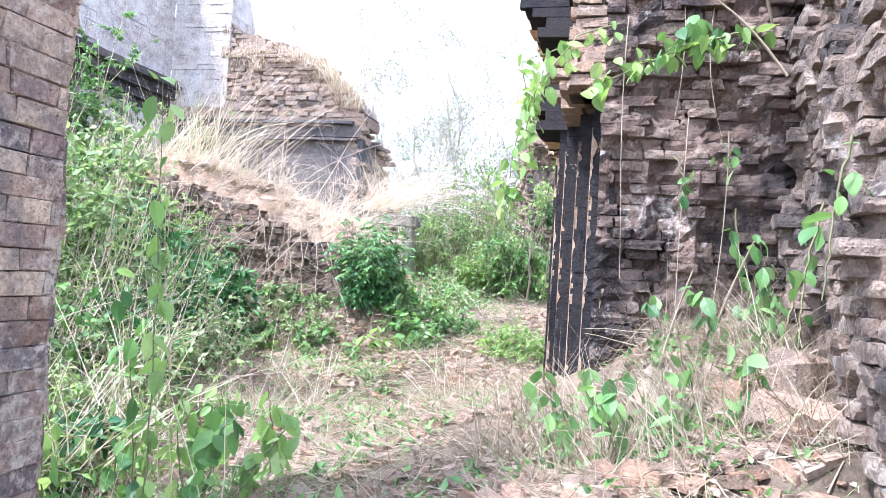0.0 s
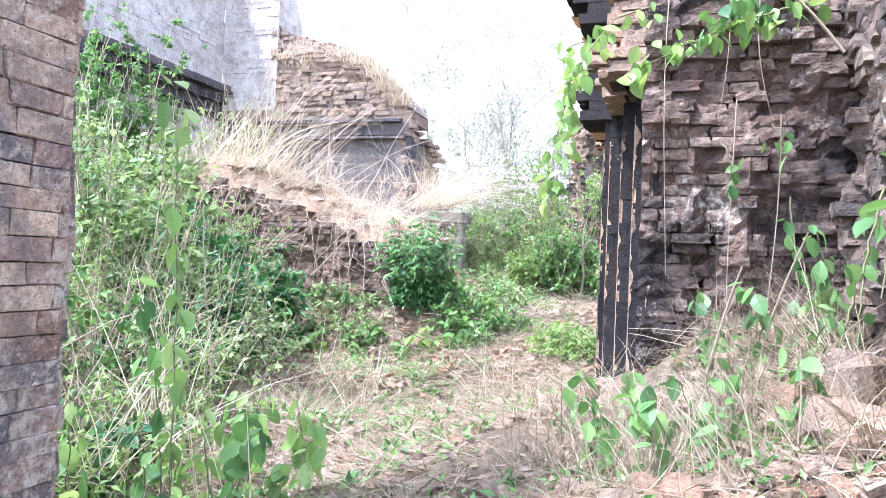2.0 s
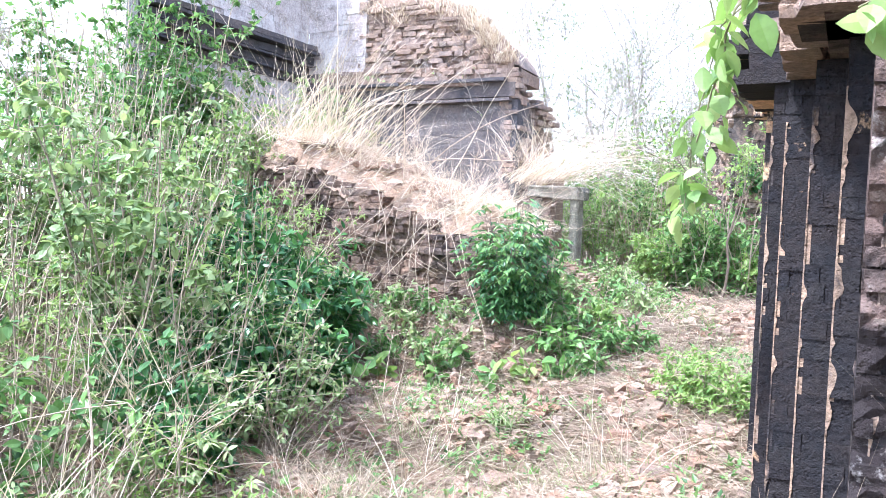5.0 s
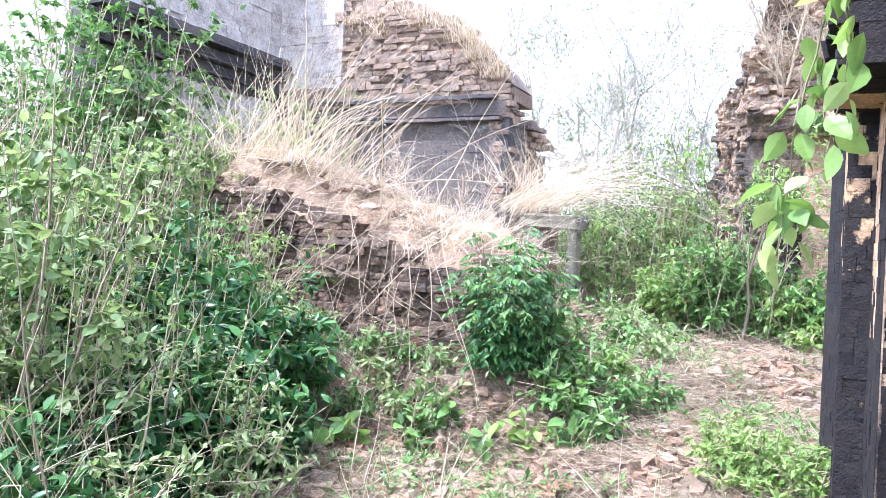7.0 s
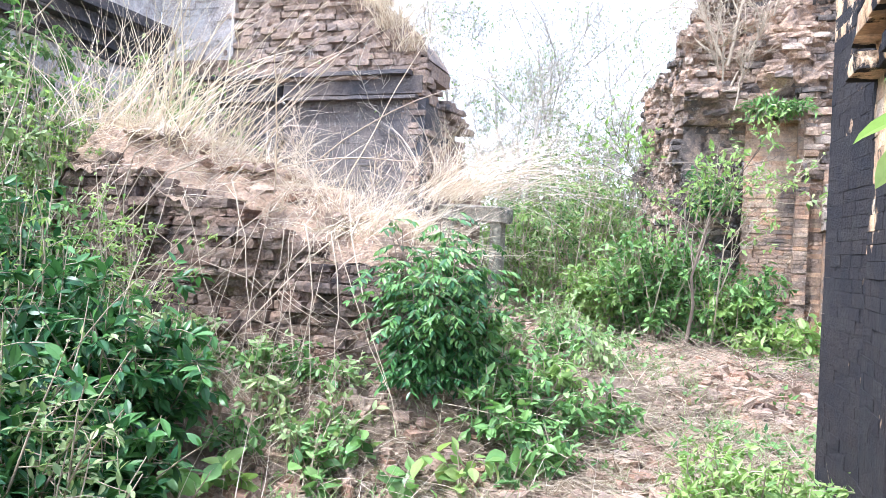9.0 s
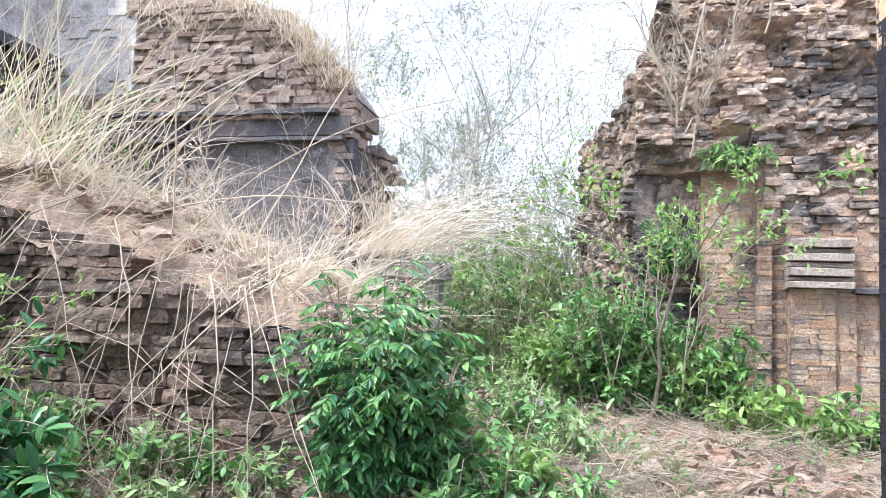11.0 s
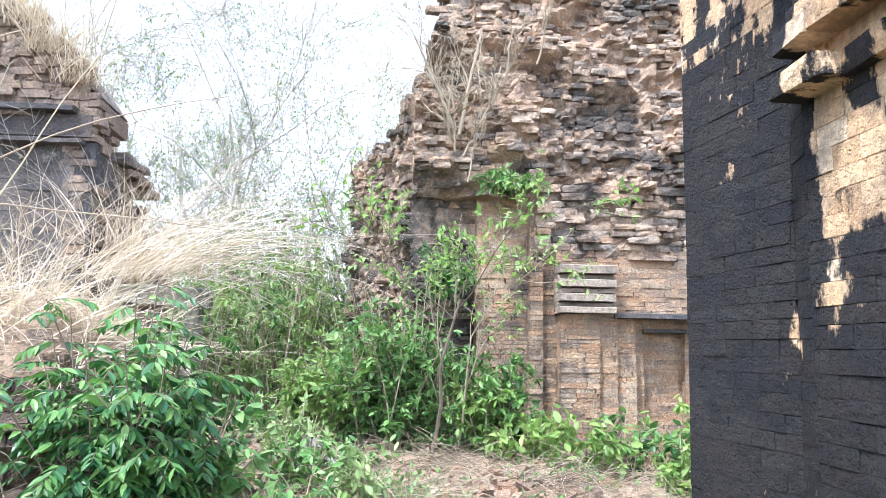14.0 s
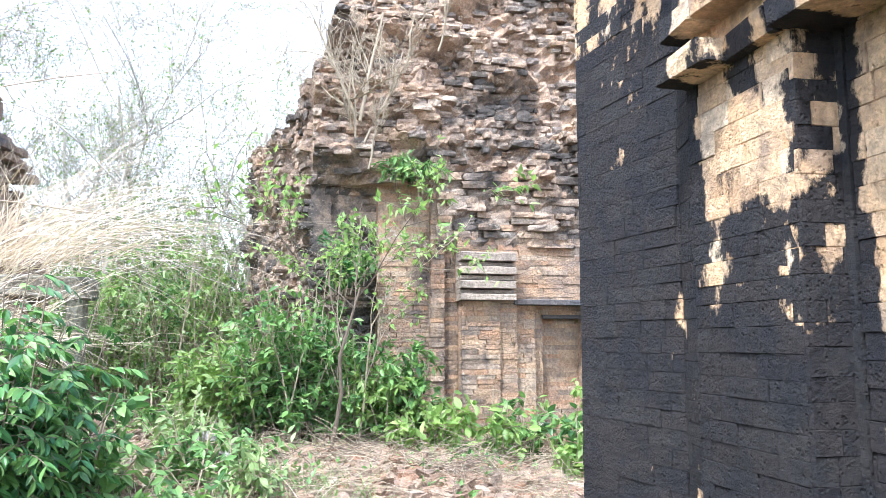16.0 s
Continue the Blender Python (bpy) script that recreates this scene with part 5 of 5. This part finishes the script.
for _ in range(95):
    x, y = rng.uniform(-6.2, -3.9), rng.uniform(8.8, 9.6)
    if rng.random() < 0.6:
        grass_tuft("dry_grass", (x, y, gz(x, y)), 26, rng.uniform(0.3, 0.65), 0.5, (rng.normal(0, 0.3), rng.normal(0, 0.3), 1.0), 1.0, mat_straw if rng.random() < 0.4 else mat_straw_grey, "dry grass tuft at the low wall's foot", 0.006, 0.09)
    else:
        shrub("weed", x, y, rng.uniform(0.2, 0.45), 0.25, 6, 7, 0.08, mat_leaf if rng.random() < 0.5 else mat_leaf_dusty, "leafy green weed at the low wall's foot", 0.5, group="wall weeds", twigs=2, category="plant")
# dry creepers hanging over the low wall
for i in range(24):
    x = rng.uniform(-6.3, -3.9) if i % 4 else rng.uniform(-4.75, -4.25)
    z0 = LOWTOP(x + 7.2) + 0.05
    n = 9
    drop = z0 - gz(x, 9.2) - rng.uniform(-0.1, 0.5)
    sway = rng.normal(0, 0.55)
    pts = np.array([(sway * u + 0.03 * math.sin(5 * u + i), -0.16 - 0.55 * u, -drop * u ** 1.1) for u in np.linspace(0, 1, n)]) + rng.normal(0, 0.008, (n, 3))
    pts[0] = (0, 0.1, 0.03)
    fork = pts[4] + np.array([(0.35 * rng.normal() * u, -0.12 * u, -0.75 * drop * 0.6 * u ** 1.2) for u in np.linspace(0, 1, 6)])
    v, f = tubes([pts, fork], [(0.007 if i % 3 == 0 else 0.004, 0.002), (0.0035, 0.0015)], 4)
    ob = part("dry_creeper", raw_mesh("dry_creeper", v, f, mat_stem, True), None)
    ob.location = (x, 9.75, z0)
    tagged(ob, "dry pale creeper hanging down the low wall", "creeper", "dry creepers")

# bare dry shrubs and long stalks on the bank
for k, (x, y, hh, ln) in enumerate(((-5.3, 10.9, 0.9, 0.1), (-5.0, 10.7, 0.8, -0.2), (-5.6, 11.2, 1.0, 0.3), (-4.7, 11.0, 0.8, 0.2), (-6.0, 10.9, 1.0, -0.1))):
    bare_tree("dry_shrub", (x, y, LOWTOP(x + 7.2) - 0.1), hh, (ln, -0.1), 70 + k, mat_straw, "leafless pale dry shrub on the earth bank", depth=3, r0=0.009, spread=0.6, kids=(3, 6), category="shrub", first=0.05, twig=0.0035)
for k in range(16):
    x = rng.uniform(-6.9, -4.6)
    st = arc((0, 0, 0), (rng.uniform(0.2, 1.0), rng.normal(-0.1, 0.3), rng.uniform(0.3, 1.0)), rng.uniform(1.2, 2.3), rng.uniform(0.2, 0.7), 10, 0.05)
    v, f = tubes([st], [(0.007, 0.003)], 4)
    ob = part("dry_stalk", raw_mesh("dry_stalk", v, f, mat_straw, True), None)
    ob.location = (x, rng.uniform(9.9, 10.4), LOWTOP(x + 7.2) + 0.02)
    tagged(ob, "long bent dry stalk on the low wall", "stalk", "dry stalks")
# crumbs and straw on the bank behind the low wall
bb = []
while len(bb) < 2600:
    x, y = rng.uniform(-7.2, -3.8), rng.uniform(9.86, 11.2)
    v_ = (y - 9.84) / 2.46
    bb.append((x, y, LOWTOP(x + 7.2) - 0.40 + 0.5 * math.sin(min(1, v_ * 5) * math.pi / 2) - 1.5 * max(0, v_ - 0.4) ** 1.2 + 0.03))
bb = np.array(bb)
v, f = blades(bb, rng.normal(0, 1, (len(bb), 3)) * np.array([1, 1, 0.4]) + np.array([0.1, -0.25, 0.2]), rng.uniform(0.15, 0.5, len(bb)), rng.uniform(0.004, 0.009, len(bb)), rng.uniform(0.1, 0.9, len(bb)), 5, 0.1)
tagged(part("bank_straw", raw_mesh("bank_straw", v, f, mat_straw), None), "dry straw strewn over the earth bank", "straw", kind="stuff")
for q in bb[:20]:
    put_stone(q[0], q[1], rng.uniform(0.05, 0.15), "crumbled brick lying along the wall's top", q[2] - 0.02)

# ---- plants round the tower ----
shrub("bush", -2.8, 15.0, 1.3, 0.75, 22, 16, 0.085, mat_leaf_light, "bright yellow-green bush beside the tower", 0.5, twigs=5, small=True, category="bush")
shrub("shrub", -2.05, 14.45, 1.7, 0.5, 10, 12, 0.11, mat_leaf, "green shrub at the tower's corner", 0.42, twigs=5)
shrub("shrub", -1.75, 14.4, 1.5, 0.5, 8, 10, 0.1, mat_leaf, "green shrub at the tower's foot", 0.45, twigs=5)
shrub("shrub", -1.2, 13.9, 1.2, 0.5, 8, 9, 0.1, mat_leaf_light, "light green shrub at the tower's foot", 0.42, twigs=5)
for x, y, hh, rr, mt in ((-2.5, 13.9, 1.3, 0.5, mat_leaf), (-2.2, 13.75, 1.5, 0.45, mat_leaf), (-2.75, 13.9, 1.15, 0.5, mat_leaf_light), (-2.0, 13.9, 1.7, 0.4, mat_leaf), (-1.6, 13.75, 1.2, 0.45, mat_leaf), (-1.3, 13.6, 1.0, 0.45, mat_leaf_light), (-1.05, 13.7, 1.1, 0.4, mat_leaf), (-3.1, 14.4, 1.0, 0.5, mat_leaf_light), (-2.4, 14.3, 1.6, 0.5, mat_leaf)):
    shrub("shrub", x, y, hh, rr, 13, 12, 0.1, mt, "leafy green shrub among the saplings by the tower", 0.42, group="tower shrubs", twigs=6, low=0.05)
for x, y, hh in ((-2.9, 12.0, 0.6), (-3.3, 12.7, 0.6), (-2.6, 12.6, 0.35), (-3.4, 10.5, 0.7), (-2.75, 10.6, 0.5), (-2.5, 11.2, 0.4), (-2.85, 11.6, 0.5), (-3.1, 12.4, 0.5), (-3.3, 11.2, 0.6), (-2.2, 10.2, 0.35), (-3.2, 13.0, 0.45)):
    shrub("weed", x, y, hh, 0.35, 8, 9, 0.08, mat_leaf if rng.random() < 0.5 else mat_leaf_dusty, "leafy green weed along the path", 0.42, group="path weeds", twigs=3, category="plant")
bare_tree("sapling", (-1.85, 13.3, gz(-1.85, 13.3)), 2.7, (0.0, 0.08), 3, mat_bark, "slender brown sapling with sparse light green leaves", mat_leaf_light, 800, 0.075, depth=3, r0=0.022, spread=0.45, kids=(4, 6), first=0.5)
bare_tree("sapling", (-1.55, 13.5, gz(-1.55, 13.5)), 2.1, (0.12, 0.0), 4, mat_stem, "slender pale sapling with sparse light green leaves", mat_leaf_light, 300, 0.075, depth=3, r0=0.013, spread=0.34, kids=(3, 5))
for x, y, hh in ((-0.6, 13.7, 0.8), (-0.2, 13.4, 0.7), (0.2, 13.6, 0.75), (0.6, 13.3, 0.9), (0.9, 13.0, 0.9), (1.2, 13.4, 1.0), (0.4, 12.9, 0.6), (-0.9, 13.2, 0.55), (0.9, 14.0, 1.1), (1.6, 13.2, 0.9)):
    shrub("weed", x, y, hh, 0.4, 7, 8, 0.12, mat_leaf if rng.random() < 0.6 else mat_leaf_light, "leafy green weed at the tower's foot", 0.5, group="tower weeds", twigs=3, category="plant")
shrub("fern", -1.0, 14.35, 0.25, 0.5, 9, 12, 0.1, mat_leaf, "green fern on the tower's ledge", 0.3, z=3.82, hang=1.3, category="fern")
shrub("fern", -0.7, 14.32, 0.2, 0.35, 7, 12, 0.08, mat_leaf, "green fern on the tower's ledge", 0.3, z=3.85, hang=1.3, category="fern")
shrub("ivy", -1.65, 14.45, 0.7, 0.45, 9, 12, 0.1, mat_leaf_dark, "dark green ivy clinging to the tower", 0.5, z=2.5, category="ivy")
shrub("ivy", -1.45, 14.4, 0.5, 0.35, 7, 10, 0.09, mat_leaf, "green ivy clinging to the tower", 0.5, z=2.6, category="ivy")
for k, (x, zz, hh, ln) in enumerate(((-1.55, 4.3, 1.3, 0.0), (-1.45, 4.25, 1.35, 0.45), (-1.6, 4.4, 1.3, -0.35), (-1.3, 4.6, 1.3, 0.6), (-1.0, 5.1, 1.2, 0.4), (-1.75, 5.0, 1.1, -0.3), (-0.6, 5.4, 1.0, 0.2), (-1.4, 3.95, 0.9, 0.3), (-1.5, 4.5, 2.1, 0.25), (-1.55, 4.55, 1.9, -0.45))):
    bare_tree("bare_shrub", (x, 14.32 + 0.06 * (zz - 4), zz), hh, (ln, -0.12), 11 + k, mat_stem, "bare pale shrub rooted high in the tower wall", depth=3 if hh < 1.4 else 4, r0=0.013 if hh < 1.8 else 0.022, spread=0.45 if hh < 1.8 else 0.75, kids=(3, 6) if hh < 1.8 else (3, 5), category="shrub", first=0.05, twig=0.004)
strands = []
for k in range(9):
    o = rng.normal(0, 0.05, 3) * np.array([1, 0.5, 0.7])
    strands.append(arc(o + np.array([0, rng.uniform(-0.15, 0.1), 0.02]), (0.36 + rng.normal(0, 0.06), -1.0, -0.14), rng.uniform(0.7, 1.15), 0.05, 9, 0.03))
ob = empty("driftwood_log", (-3.0, 13.25, gz(-3.0, 13.2) + 0.14))
for st in strands:
    v, f = tubes([st], [(rng.uniform(0.035, 0.07), 0.018)], 6)
    part("splinter", raw_mesh("splinter", v + rng.normal(0, 0.004, v.shape), f, mat_log), None, ob)
tagged(ob, "short weathered grey log lying on the path", "log")

# ---- hedge and trees beyond ----
for _ in range(70):
    x, y = rng.uniform(-6.4, -2.4), rng.uniform(15.2, 22.5)
    if x > -3.2 and y < 18.6 and x > -2.9 - 0.24 * (y - 14.75) + 0.3:
        continue
    shrub("hedge_shrub", x, y, rng.uniform(1.3, 2.3) + 0.36 * (y - 15.2), 0.8, 8, 12, 0.11, rng.choice([mat_leaf, mat_leaf_dusty, mat_leaf_light]), "green shrub in the growth behind the ruins", 0.45, group="shrubs behind the ruins", twigs=5, small=True)
for i, (x, y, hh, n) in enumerate(((-6.2, 19.5, 8.5, 300), (-4.6, 20.5, 9.0, 600), (-3.2, 20.5, 8.0, 900), (-7.5, 21.0, 9.5, 300), (-2.2, 22.0, 7.0, 900), (-5.4, 23.5, 10.0, 400), (-0.5, 23.0, 6.0, 400), (-9.5, 20.0, 10.0, 300), (-3.8, 25.0, 9.0, 500), (-5.2, 18.8, 7.5, 500), (-3.9, 19.0, 6.5, 700), (-2.8, 19.8, 5.5, 900), (-6.6, 17.0, 7.5, 300), (-4.8, 17.6, 6.0, 500))):
    bare_tree("bare_tree", (x, y, 0.9), hh, (rng.normal(0, 0.1), rng.normal(0, 0.1)), 40 + i, mat_twig, "thin tree with fine grey twigs and sparse leaves", mat_leaf_light, 4 * n if x > -5.3 else n, 0.05, depth=5, r0=0.05, spread=0.62, kids=(3, 6), first=0.15, twig=0.0058)
for i, (x, y, hh, n) in enumerate(((-13.5, 12.0, 7.5, 900), (-12.0, 8.5, 6.0, 900), (-15.0, 9.0, 8.0, 600), (-11.0, 6.0, 5.0, 700), (-14.0, 15.0, 9.0, 500))):
    bare_tree("bare_tree", (x, y, 1.0), hh, (rng.normal(0, 0.1), rng.normal(0, 0.1)), 60 + i, mat_twig, "thin tree with fine grey twigs beyond the thicket", mat_leaf_dusty, 3 * n, 0.08, depth=5, r0=0.05, spread=0.55, kids=(3, 6), first=0.15, twig=0.0085)
for i in range(40):
    a = radians(rng.uniform(-30, 75))
    d = rng.uniform(30, 46)
    shrub("far_shrub", -2 - d * math.sin(a), 5 + d * math.cos(a), rng.uniform(2.5, 5.0), 2.4, 9, 10, 0.34, mat_leaf_dusty, "pale green growth in the distance", 0.5, z=0.9, group="distant growth", twigs=5, small=True)

# ---- near plants ----
def sprig(name, pts, n, size, mat, label, width=0.62, stem=0.006, category="vine", down=0.8):
    """A stem through given points, with hanging leaves along it."""
    pts = np.array(pts, float)
    u = np.linspace(0, len(pts) - 1, 16)
    path = np.column_stack([np.interp(u, np.arange(len(pts)), pts[:, k]) for k in range(3)]) + rng.normal(0, 0.004, (16, 3))
    org = path[0].copy()
    root = empty(name, org)
    v, f = tubes([path - org], [(stem, stem * 0.4)], 4)
    part("stem", raw_mesh("stem", v, f, mat_vine, True), None, root)
    at, way = [], []
    for _ in range(n):
        q, d = along(path - org, rng.uniform(0.1, 1.0))
        at.append(q + rng.normal(0, 0.035, 3))
        way.append(rng.normal(0, 0.5, 3) + np.array([0, 0, -down]))
    v, f = leaves(np.array(at), np.array(way), size * rng.uniform(0.6, 1.15, n), width)
    part("foliage", raw_mesh("foliage", v, f, mat), None, root)
    return tagged(root, label, category)


for k in range(5):
    x = rng.uniform(-0.12, 0.72)
    z0, l = rng.uniform(2.4, 3.6), rng.uniform(0.8, 1.9)
    bend = rng.normal(0, 0.12)
    pts = np.array([(0.03 * math.sin(3 * u + k) + bend * u * u, -0.02 - 0.05 * u, -l * u) for u in np.linspace(0, 1, 10)])
    v, f = tubes([pts], [(rng.uniform(0.003, 0.006), 0.0015)], 4)
    ob = part("hanging_root", raw_mesh("hanging_root", v, f, mat_stem, True), None)
    ob.location = (x, 4.76, z0)
    tagged(ob, "thin pale root hanging down the dark brick", "root", "hanging roots")
for x, y, hh in ((-2.95, 9.5, 0.5), (-2.7, 9.75, 0.55), (-2.5, 9.4, 0.35), (-2.95, 9.95, 0.6), (-2.45, 9.9, 0.4), (-2.7, 10.3, 0.5)):
    shrub("weed", x, y, hh, 0.32, 8, 9, 0.09, mat_leaf if rng.random() < 0.6 else mat_leaf_light, "leafy green weed beside the round bush", 0.42, group="bush weeds", twigs=3, category="plant")
VL = "light green vine with hanging oval leaves on the ruined wall"
sprig("vine", [(0.75, 4.75, 3.1), (0.4, 4.5, 2.95), (0.05, 4.35, 2.78), (-0.3, 4.3, 2.6)], 60, 0.12, mat_leaf_light, VL)
sprig("vine", [(0.45, 4.75, 3.0), (0.25, 4.4, 3.0), (0.1, 4.3, 2.8)], 26, 0.12, mat_leaf, VL)
sprig("vine", [(-0.1, 4.9, 3.2), (-0.4, 4.45, 2.95), (-0.6, 4.4, 2.65), (-0.7, 4.5, 2.3)], 44, 0.11, mat_leaf_light, VL)
sprig("vine", [(-0.6, 6.6, 3.5), (-0.95, 6.4, 3.1), (-1.05, 6.4, 2.6), (-1.12, 6.45, 2.0)], 46, 0.13, mat_leaf_light, VL)
sprig("vine", [(-0.6, 6.6, 3.6), (-1.0, 6.2, 3.3), (-0.9, 6.2, 2.8), (-0.95, 6.25, 2.4)], 30, 0.13, mat_leaf_light, VL)
for x, z0, z1, n in ((0.55, 2.0, 1.1, 18), (0.62, 1.7, 1.1, 12), (0.2, 2.3, 2.0, 6), (0.45, 2.4, 2.2, 5)):
    sprig("vine", [(x, 4.72, z0), (x + 0.05, 4.62, (z0 + z1) / 2), (x + 0.02, 4.6, z1)], n, 0.1, mat_leaf, "small green vine hanging on the dark brick")
for z0, y, n in ((1.9, 3.4, 10), (1.5, 3.9, 12), (2.1, 3.0, 8)):
    sprig("vine", [(0.74, y, z0), (0.68, y, z0 - 0.3), (0.66, y - 0.05, z0 - 0.6)], n, 0.1, mat_leaf, "small green vine hanging on the dark brick")
sprig("sapling", [(-2.05, 2.95, 0.1), (-1.98, 2.9, 0.6), (-2.0, 2.9, 1.3), (-2.05, 2.9, 2.3)], 46, 0.12, mat_leaf_light, "thin sapling with clusters of light green leaves", category="sapling")
sprig("sapling", [(-2.25, 3.2, 0.1), (-2.2, 3.1, 0.7), (-2.3, 3.1, 1.4)], 22, 0.12, mat_leaf, "thin sapling with clusters of green leaves", category="sapling")
sprig("sapling", [(-1.75, 3.4, 0.15), (-1.7, 3.3, 0.5), (-1.5, 3.3, 0.78)], 26, 0.12, mat_leaf_light, "leafy green seedling beside the path", category="sapling")
sprig("sapling", [(-2.1, 3.5, 0.15), (-2.0, 3.4, 0.5), (-1.95, 3.4, 0.8)], 22, 0.12, mat_leaf, "leafy green seedling beside the path", category="sapling")
sprig("sapling", [(-1.6, 2.9, 0.1), (-1.62, 2.8, 0.35), (-1.5, 2.75, 0.55)], 18, 0.12, mat_leaf, "leafy green seedling beside the path", category="sapling")
for x, y, z1 in ((-0.3, 3.75, 1.0), (-0.1, 3.6, 0.9), (0.05, 3.9, 1.05), (-0.22, 4.3, 1.05), (0.25, 3.7, 1.15), (0.35, 4.2, 1.3), (-0.05, 3.35, 0.9), (-0.4, 4.05, 0.9), (0.12, 4.45, 1.2), (0.5, 3.5, 1.2), (0.62, 4.3, 1.5), (0.15, 3.45, 0.9), (0.68, 4.55, 1.8)):
    z1 = max(z1, gz(x, y) + 0.42)
    sprig("sapling", [(x, y, gz(x, y)), (x + 0.05, y - 0.05, (gz(x, y) + z1) / 2), (x - 0.03, y - 0.1, z1)], 18, 0.11, mat_leaf, "leafy green seedling on the rubble heap", category="sapling")
for _ in range(13):
    x, y = rng.uniform(-2.7, -1.55), rng.uniform(2.85, 4.3)
    if (x + 1.2) ** 2 + (y - 3.7) ** 2 < 0.25 or (x > -1.9 and y > 3.7):
        continue
    z0, z1 = gz(x, y), gz(x, y) + rng.uniform(0.35, 0.8)
    sprig("sapling", [(x, y, z0), (x + rng.normal(0, 0.05), y, (z0 + z1) / 2), (x + rng.normal(0, 0.1), y - 0.06, z1)], 17, 0.12, mat_leaf_light if rng.random() < 0.5 else mat_leaf, "leafy green seedling beside the path", category="sapling")
for a, b_ in (((0.72, 4.75, 3.05), (0.45, 4.3, 3.6)), ((0.78, 4.6, 2.75), (0.3, 4.5, 3.2)), ((0.35, 4.4, 0.95), (0.55, 3.9, 1.75)), ((0.1, 4.3, 0.8), (0.3, 4.2, 1.6))):
    pth = np.array([np.array(a) + (np.array(b_) - np.array(a)) * u + np.array([0, 0, 0.06 * math.sin(3 * u)]) for u in np.linspace(0, 1, 7)])
    v, f = tubes([pth - pth[0]], [(0.01, 0.004)], 5)
    ob = part("dry_stick", raw_mesh("dry_stick", v, f, mat_stem, True), None)
    ob.location = pth[0]
    tagged(ob, "bare pale dry stick leaning on the dark wall", "stick", "dry sticks")
